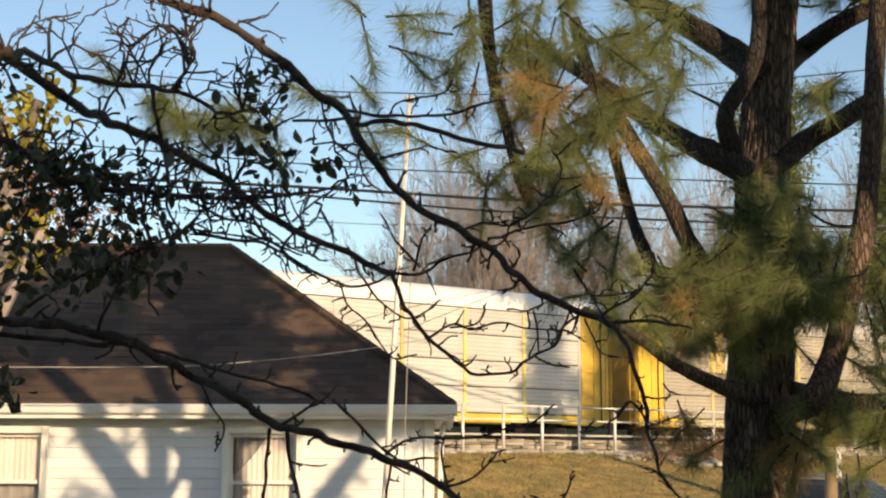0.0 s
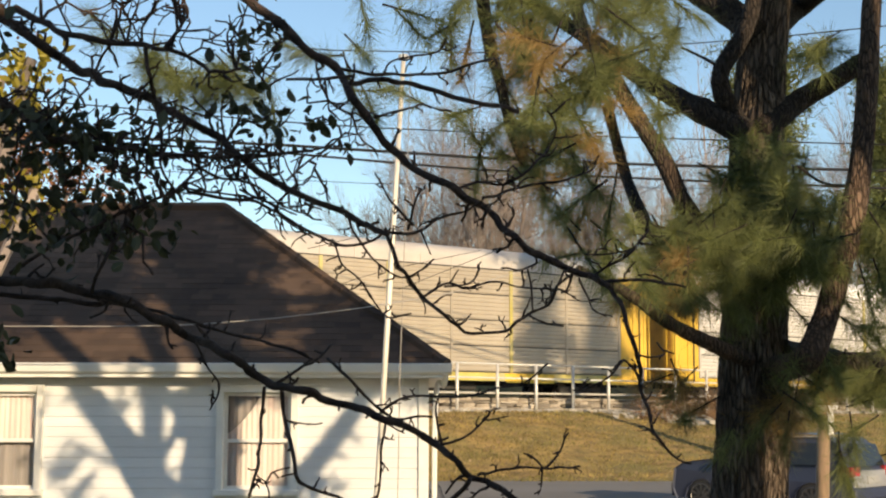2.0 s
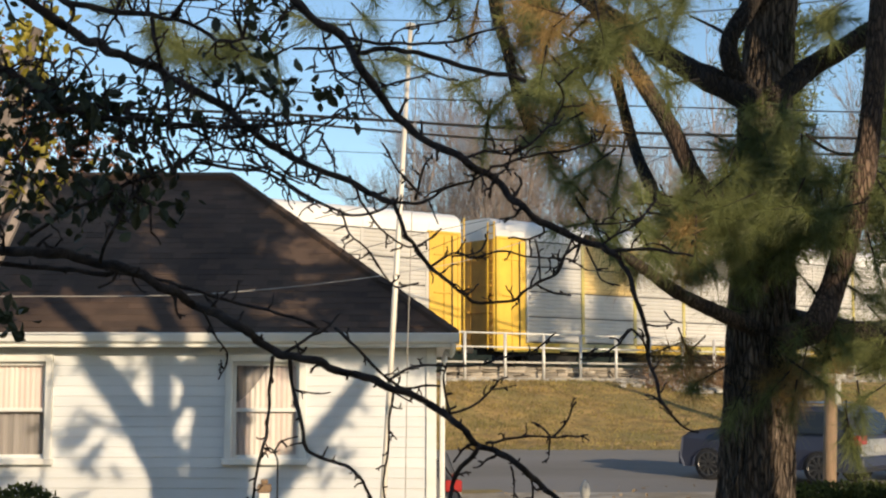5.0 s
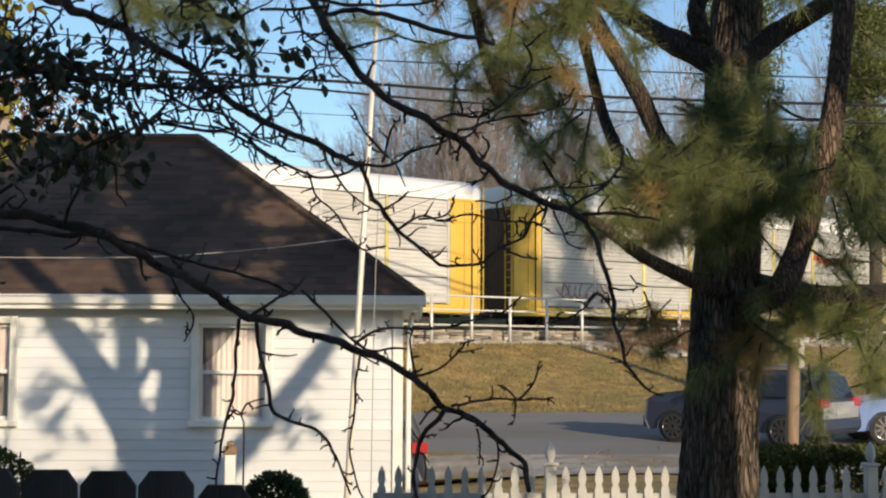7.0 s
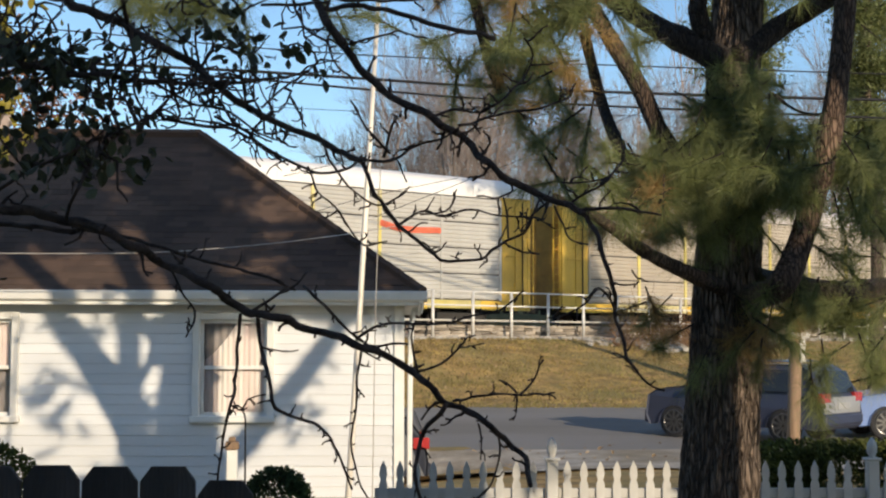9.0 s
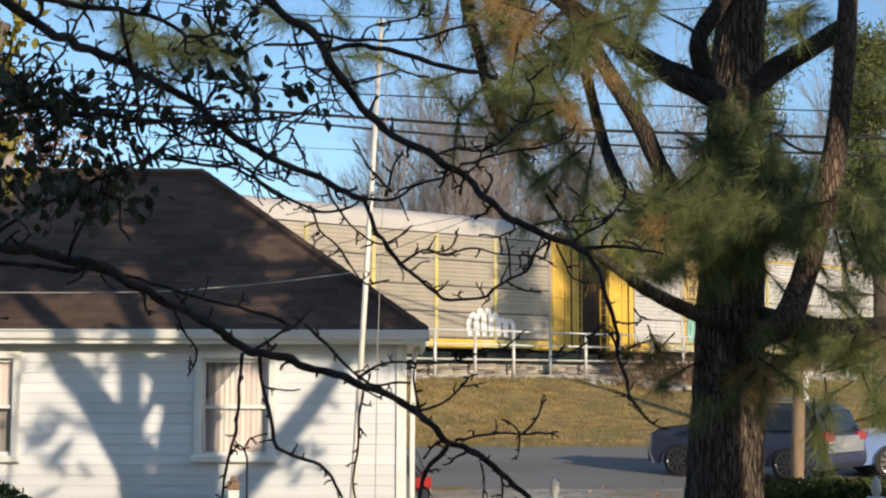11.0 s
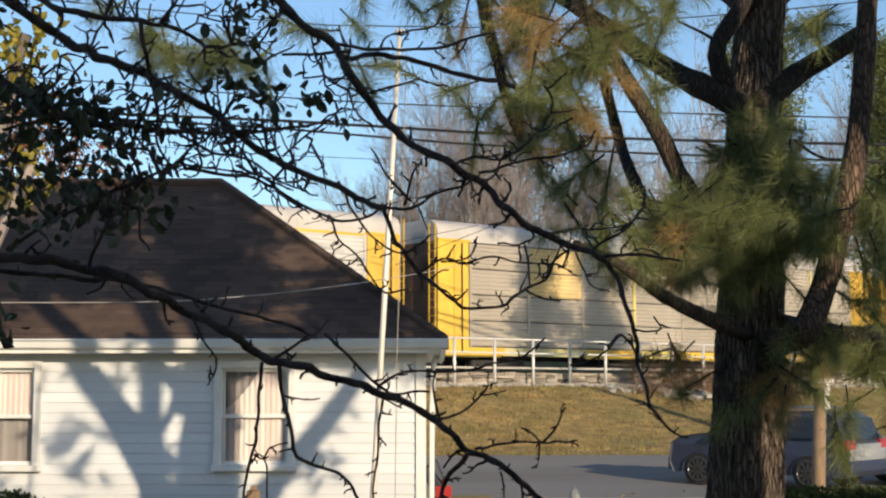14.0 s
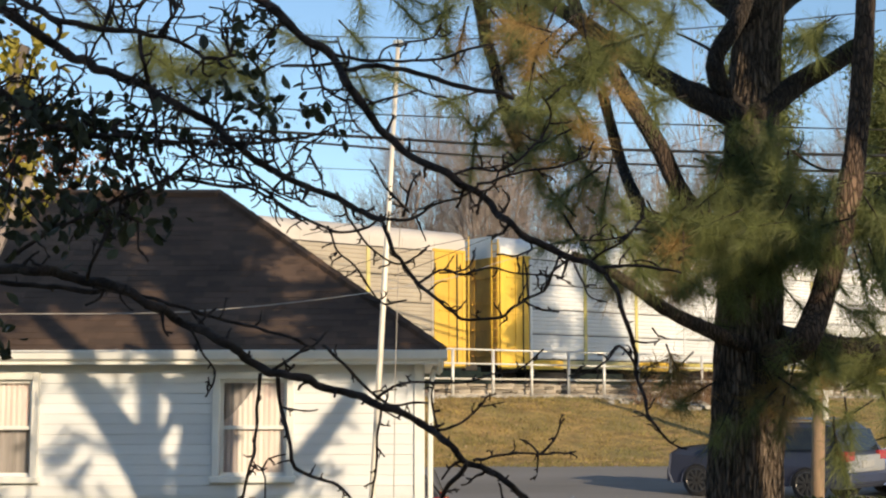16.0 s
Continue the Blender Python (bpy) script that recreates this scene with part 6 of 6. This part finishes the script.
# ---------------------------------------------------------------- fences and shrubs
def picket_fence():
    f = empty("picket_fence", 0, 11.9, 0, label="white picket fence with pointed pickets and finial posts", category="fence")
    bm = bmesh.new()
    w = 0.036
    prism(bm, [(-w, 0.06), (w, 0.06), (w, 0.92), (w * 0.62, 0.955), (w * 0.95, 1.0), (w * 0.75, 1.06), (0, 1.12), (-w * 0.75, 1.06), (-w * 0.95, 1.0), (-w * 0.62, 0.955), (-w, 0.92)], -0.01, 0.01, "y")
    me = mesh_of("picket", bm, PICKET)
    posts = (-0.35, 1.21, 3.95, 6.4)
    bm = bmesh.new()
    box(bm, (-0.048, -0.045, 0), (0.048, 0.055, 1.12), 0.008)
    box(bm, (-0.065, -0.06, 1.12), (0.065, 0.07, 1.145), 0.006)
    s = Soup()
    zs = (1.145, 1.16, 1.175, 1.20, 1.24, 1.275, 1.30, 1.318)
    rs = (0.03, 0.026, 0.036, 0.044, 0.044, 0.034, 0.019, 0.004)
    post = mesh_of("fence_post", bm, PICKET)
    s.tube([Vector((0, 0.005, z)) for z in zs], rs, 10)
    fin = s.mesh("finial", PICKET, True)
    for k, x in enumerate(posts):
        if k:
            o = part("fence_post", post, None, f)
            o.location = (x, 0, 0)
            part("finial", fin, None, o)
        if k + 1 < len(posts):
            x2 = posts[k + 1]
            for z in (0.28, 0.80):
                part("fence_rail", boxes(((x + 0.056, 0.012, z), (x2 - 0.056, 0.05, z + 0.085)), bevel=0.005), PICKET, f)
            n = int((x2 - x - 0.14) / 0.141)
            for i in range(n):
                part("picket", me, None, f).location = (x + 0.13 + 0.141 * i, 0, 0)


def plank_fence():
    rng = random.Random(61)
    f = empty("plank_fence", 0, 3.4, 0, label="dark weathered dog-eared plank fence", category="fence")
    for k in range(22):
        if k == 13:
            continue
        x = -2.11 + k * 0.139
        top = 1.806 + rng.uniform(-0.004, 0.004) - (0.035 if k == 12 else 0.09 if k > 13 else 0) - 0.012 * max(0, k - 14)
        bm = bmesh.new()
        w = 0.066
        prism(bm, [(-w, 0.05), (w, 0.05), (w, top - 0.035), (w - 0.026, top), (-w + 0.026, top), (-w, top - 0.035)], -0.009, 0.009, "y")
        part("fence_plank", bm, PLANK, f).location = (x, rng.uniform(-0.003, 0.003), 0)
    for z in (0.4, 1.5):
        part("fence_rail", boxes(((-2.2, 0.012, z), (1.0, 0.05, z + 0.09)), bevel=0.005), PLANK, f)


def shrub(name, x, y, z, rx, ry, rz, n, mat, label, category, seed, size=0.035, blocky=False):
    rng = random.Random(seed)
    t = empty(name, x, y, 0, label=label, category=category)
    s = Soup()
    for k in range(9):
        a = rng.uniform(0, 6.283)
        s.tube([Vector((0, 0, 0)), Vector((0.3 * rx * math.cos(a), 0.3 * ry * math.sin(a), z * 0.6)), Vector((0.7 * rx * math.cos(a), 0.7 * ry * math.sin(a), z))], [0.02, 0.014, 0.006], 5)
    part("stem_growth", s.mesh("stem_growth", BARK_DARK), None, t)["kind"] = "stuff"
    s = Soup()
    for _ in range(n):
        d = rnd_dir(rng)
        r = rng.uniform(0.72, 1.0) + 0.12 * noise.noise(d * 3 + Vector((seed, 0, 0)))
        if blocky:
            m = max(abs(d.x), abs(d.y), abs(d.z))
            d = d / m
        p = Vector((d.x * rx * r, d.y * ry * r, max(0.03, z + d.z * rz * r)))
        s.leaf(p, d + rnd_dir(rng) * 0.8, rnd_dir(rng), size * rng.uniform(0.7, 1.3), 0.6)
    part("leaves", s.mesh("leaves", mat), None, t)["kind"] = "stuff"
    return t


def shrubs():
    shrub("shrub", -1.41, 15.0, 0.42, 0.36, 0.36, 0.36, 5200, BUSH, "round dark-green clipped shrub beside the bungalow", "shrub", 3, 0.045)
    shrub("shrub", -4.16, 14.0, 0.7, 0.5, 0.5, 0.42, 4200, HEDGE, "yellow-green shrub beside the bungalow", "shrub", 5, 0.045)
    shrub("hedge", 5.6, 13.4, 0.6, 2.3, 0.45, 0.55, 70000, HEDGE, "low clipped yellow-green hedge behind the picket fence", "hedge", 7, 0.046, True)


# ---------------------------------------------------------------- vehicles
def vehicle(name, x, y, turn, paint, label, length=4.6, width=1.85, height=1.7, van=False, plate=True):
    """A car with its nose along +x of its own frame."""
    v = empty(name, x, y, 0, label=label, category="car")
    v.location.z = ground_z(x, y) + 0.012
    v.rotation_euler.z = radians(turn)
    L, W, H = length / 2, width / 2, height
    prof = [(-L, 0.35), (-L - 0.02, 0.62), (-L + 0.04, 0.98), (-L + 0.3, H * 0.9), (-L + 0.55, H), (-0.1, H), (0.3, H - 0.04), (1.05, 1.05), (L - 0.25, 0.93), (L - 0.02, 0.72), (L, 0.4), (L - 0.1, 0.28)]
    if van:
        prof[7:11] = [(1.0, 1.16), (L - 0.3, 1.06), (L - 0.06, 0.92), (L, 0.5)]
    if not van:
        prof[3], prof[4] = (-L + 0.45, H * 0.86), (-L + 0.85, H)
    wheels = (-L + 0.88, L - 0.72)
    bottom = []
    for wx in wheels[::-1]:
        for k in range(7):
            a = math.pi * k / 6
            bottom.append((wx + 0.40 * math.cos(a), 0.30 + 0.40 * math.sin(a)))
    outline = prof + bottom + [(-L + 0.1, 0.28)]
    bm = bmesh.new()
    cols = []
    for k, (yk, tuck) in enumerate(((-W + 0.04, 1), (-W, 0), (W, 0), (W - 0.04, 1))):
        ring = []
        for a, b in outline:
            pinch = max(0.0, (b - 1.0)) * 0.26
            yy = yk - math.copysign(pinch, yk)
            ring.append(bm.verts.new((a * (0.985 if tuck else 1), yy, b * (0.99 if tuck else 1))))
        cols.append(ring)
    n = len(outline)
    for k in range(3):
        for i in range(n):
            bm.faces.new((cols[k][i], cols[k + 1][i], cols[k + 1][(i + 1) % n], cols[k][(i + 1) % n]))
    caps = []
    for ring, rev in ((cols[0], False), (cols[-1], True)):
        caps.append(bm.faces.new(ring[::-1] if rev else ring))
    bmesh.ops.recalc_face_normals(bm, faces=bm.faces)
    bmesh.ops.triangulate(bm, faces=caps, ngon_method="EAR_CLIP")
    body = part("body", bm, paint, v)
    for sy in (-1, 1):
        for name2, q in (("side_window", [(-L + 0.62, 1.06), (-L + 0.78, H - 0.12), (-0.75, H - 0.1), (-0.75, 1.06)]),
                         ("side_window", [(-0.68, 1.06), (-0.68, H - 0.1), (0.15, H - 0.1), (0.82, 1.06)])):
            bm = bmesh.new()
            vs = [[bm.verts.new((a, sy * (W - max(0, b - 1.0) * 0.26 + off), b)) for a, b in q] for off in (-0.01, 0.008)]
            bm.faces.new(vs[1] if sy < 0 else vs[1][::-1])
            for i in range(4):
                bm.faces.new((vs[0][i], vs[0][(i + 1) % 4], vs[1][(i + 1) % 4], vs[1][i]))
            bmesh.ops.recalc_face_normals(bm, faces=bm.faces)
            part(name2, bm, CAR_GLASS, body)
        part("headlight", boxes(((L - 0.22, sy * (W - 0.42) - 0.18, 0.68), (L + 0.0, sy * (W - 0.42) + 0.18, 0.82)), bevel=0.02), PLATE, body)
        part("tail_light", boxes(((-L - 0.035, sy * (W - 0.16) - 0.18, 0.84), (-L + 0.26, sy * (W - 0.16) + 0.18, 1.04)), bevel=0.02), RED_LENS, body, "red tail light")
        part("door_mirror", boxes(((0.62, sy * (W + 0.1) - 0.09, 1.02), (0.76, sy * (W + 0.1) + 0.09, 1.16)), bevel=0.03), paint, body)
        s = Soup()
        s.tube(smooth_path([(-L + 0.75, sy * (W - 0.3), H), (-L + 0.85, sy * (W - 0.3), H + 0.06), (0.0, sy * (W - 0.3), H + 0.06), (0.1, sy * (W - 0.3), H)], 0.1), [0.018] * 60, 6)
        part("roof_rail", s.mesh("roof_rail", CHROME), None, body)
        for wx in wheels:
            s = Soup()
            y0 = sy * (W - 0.12)
            s.tube([Vector((wx, y0 - 0.11, 0.355)), Vector((wx, y0 - 0.09, 0.355)), Vector((wx, y0 + 0.09, 0.355)), Vector((wx, y0 + 0.11, 0.355))], [0.31, 0.355, 0.355, 0.31], 28)
            wheel = part("wheel", s.mesh("wheel", TYRE), None, v)
            bm = bmesh.new()
            yo = y0 + sy * 0.115
            for k in range(10):
                a = 2 * math.pi * k / 10
                box(bm, (-0.022, -0.012, 0.03), (0.022, 0.012, 0.24), 0.0, Matrix.Translation((wx, yo, 0.355)) @ Matrix.Rotation(a, 4, "Y"))
            part("rim", bm, ALLOY, wheel, "spoked alloy rim")
            s = Soup()
            ringp = [Vector((wx + 0.245 * math.cos(a), yo, 0.355 + 0.245 * math.sin(a))) for a in [2 * math.pi * k / 28 for k in range(29)]]
            s.tube(ringp, [0.016] * 29, 6)
            part("rim_ring", s.mesh("rim_ring", ALLOY), None, wheel)
    part("windscreen", boxes(((-W + 0.28, -0.006, -0.4), (W - 0.28, 0.006, 0.4))), CAR_GLASS, body).matrix_local = Matrix.Translation((0.7, 0, 1.34)) @ Matrix.Rotation(radians(90), 4, "Z") @ Matrix.Rotation(radians(49), 4, "X")
    part("rear_window", boxes(((-W + 0.25, -0.006, -0.24), (W - 0.25, 0.006, 0.24))), CAR_GLASS, body).matrix_local = Matrix.Translation((-L + 0.12, 0, 1.26)) @ Matrix.Rotation(radians(90), 4, "Z") @ Matrix.Rotation(radians(22), 4, "X")
    part("rear_bumper", boxes(((-L - 0.07, -W + 0.05, 0.38), (-L + 0.1, W - 0.05, 0.6)), bevel=0.03), paint, body)
    part("front_bumper", boxes(((L - 0.1, -W + 0.05, 0.32), (L + 0.07, W - 0.05, 0.6)), bevel=0.03), paint, body)
    if van:
        # pale slab over the rear, imitating sunlight on dark paint
        part("tailgate", boxes(((-L - 0.03, -W + 0.1, 0.61), (-L + 0.03, W - 0.1, 0.96)), bevel=0.015), CAR_SUNLIT, body, "tailgate coloured pale for the sun on it")
    part("number_plate", boxes(((-L - 0.05, -0.26, 0.7), (-L - 0.025, 0.26, 0.84)), bevel=0.004), PLATE, body, "pale number plate")
    return v


def vehicles():
    vehicle("parked_car", 7.42, 30.3, 138, CAR_BLUE, "dark slate estate car with a sun-paled tailgate and red tail lights", 4.2, height=1.62, van=True)
    vehicle("parked_car", 11.8, 30.7, 180, CAR_LIGHTBLUE, "bright blue car parked on the street", 4.6, height=1.75)
    vehicle("parked_car", -1.98, 25.3, 183, CAR_GREY, "dark grey car with a red tail light beside the bungalow", 4.5, height=1.5, van=True)


def garden_bits():
    p = empty("path_light", -1.51, 12.0, 0, label="short pale post with an orange-brown top", category="garden light")
    part("post", boxes(((-0.045, -0.045, 0), (0.045, 0.045, 1.2)), bevel=0.008), TRIM, p)
    part("top", boxes(((-0.055, -0.055, 1.2), (0.055, 0.055, 1.27)), ((-0.03, -0.03, 1.27), (0.03, 0.03, 1.31)), bevel=0.01), POST, p, "orange-brown wooden top")
    s = Soup()
    path = smooth_path([(0, 0, 0), (0, 0, 1.3), (-0.01, 0, 1.52), (-0.07, 0, 1.6), (-0.13, 0, 1.52)], 0.04)
    h = empty("shepherd_hook", -1.34, 11.5, 0, label="thin iron shepherd's hook in the garden", category="hook")
    s.tube(path, [0.008] * len(path), 6)
    part("rod", s.mesh("rod", CABLE), None, h)
    rng = random.Random(91)
    for x, y, hgt, n in ((9.3, 52.0, 2.2, 14), (8.2, 51.2, 2.0, 10), (10.4, 52.6, 2.4, 14)):
        b = empty("brush", x, y, ground_z(x, y), label="leafless rusty-brown brush on the railway bank", category="shrub", group="brush on the bank")
        s = Soup()
        for _ in range(n):
            v = (Vector((0, 0, 1)) + rnd_dir(rng) * 0.6).normalized()
            twig(s, Vector((rng.gauss(0, 0.3), rng.gauss(0, 0.3), -0.05)), v, hgt * rng.uniform(0.5, 1.0), 0.012, rng, 1)
        part("stem_growth", s.mesh("stem_growth", RUST_TWIG), None, b)["kind"] = "stuff"


RUST_TWIG = material("rusty_twig", (0.24, 0.14, 0.08), 0.9, vary=0.4, scale=2, fine=20, island=0.5)


# ---------------------------------------------------------------- the unseen building behind the camera, added for its shade
def home():
    h = empty("viewpoint_house", 0, -0.4, 0, label="plain unseen house block added to shade the garden", category="house")
    part("wall", boxes(((-9.0, -7.0, 0), (5.0, 0.0, 5.2)), ((5.0, -7.0, 0), (7.31, -0.3, 3.2))), SIDING, h)
    bm = bmesh.new()
    prism(bm, [(-9.4, 5.2), (5.06, 5.2), (5.06, 5.38), (-9.4, 5.38)], -7.4, 0.3, "y")
    part("roof", bm, SHINGLE, h)
    # this block is kept low so that sun passes to the mast
    part("wing_roof", boxes(((5.07, -7.2, 3.2), (7.33, 0.0, 3.34))), SHINGLE, h)
    # made-up stack: shades the pine trunk's left part and the left pickets
    part("chimney", boxes(((6.5, -1.2, 3.34), (7.2, 0.2, 5.28)), ((6.45, -1.25, 5.28), (7.25, 0.25, 5.38)), bevel=0.01), EDGE_STONE, h)


house()
railway()
train()
mast()
wires()
pine_tree()
orchard_tree()
far_foliage()
woods()
shade_trees()
picket_fence()
plank_fence()
shrubs()
vehicles()
garden_bits()
home()
rubble()
grass()
litter()
motions()
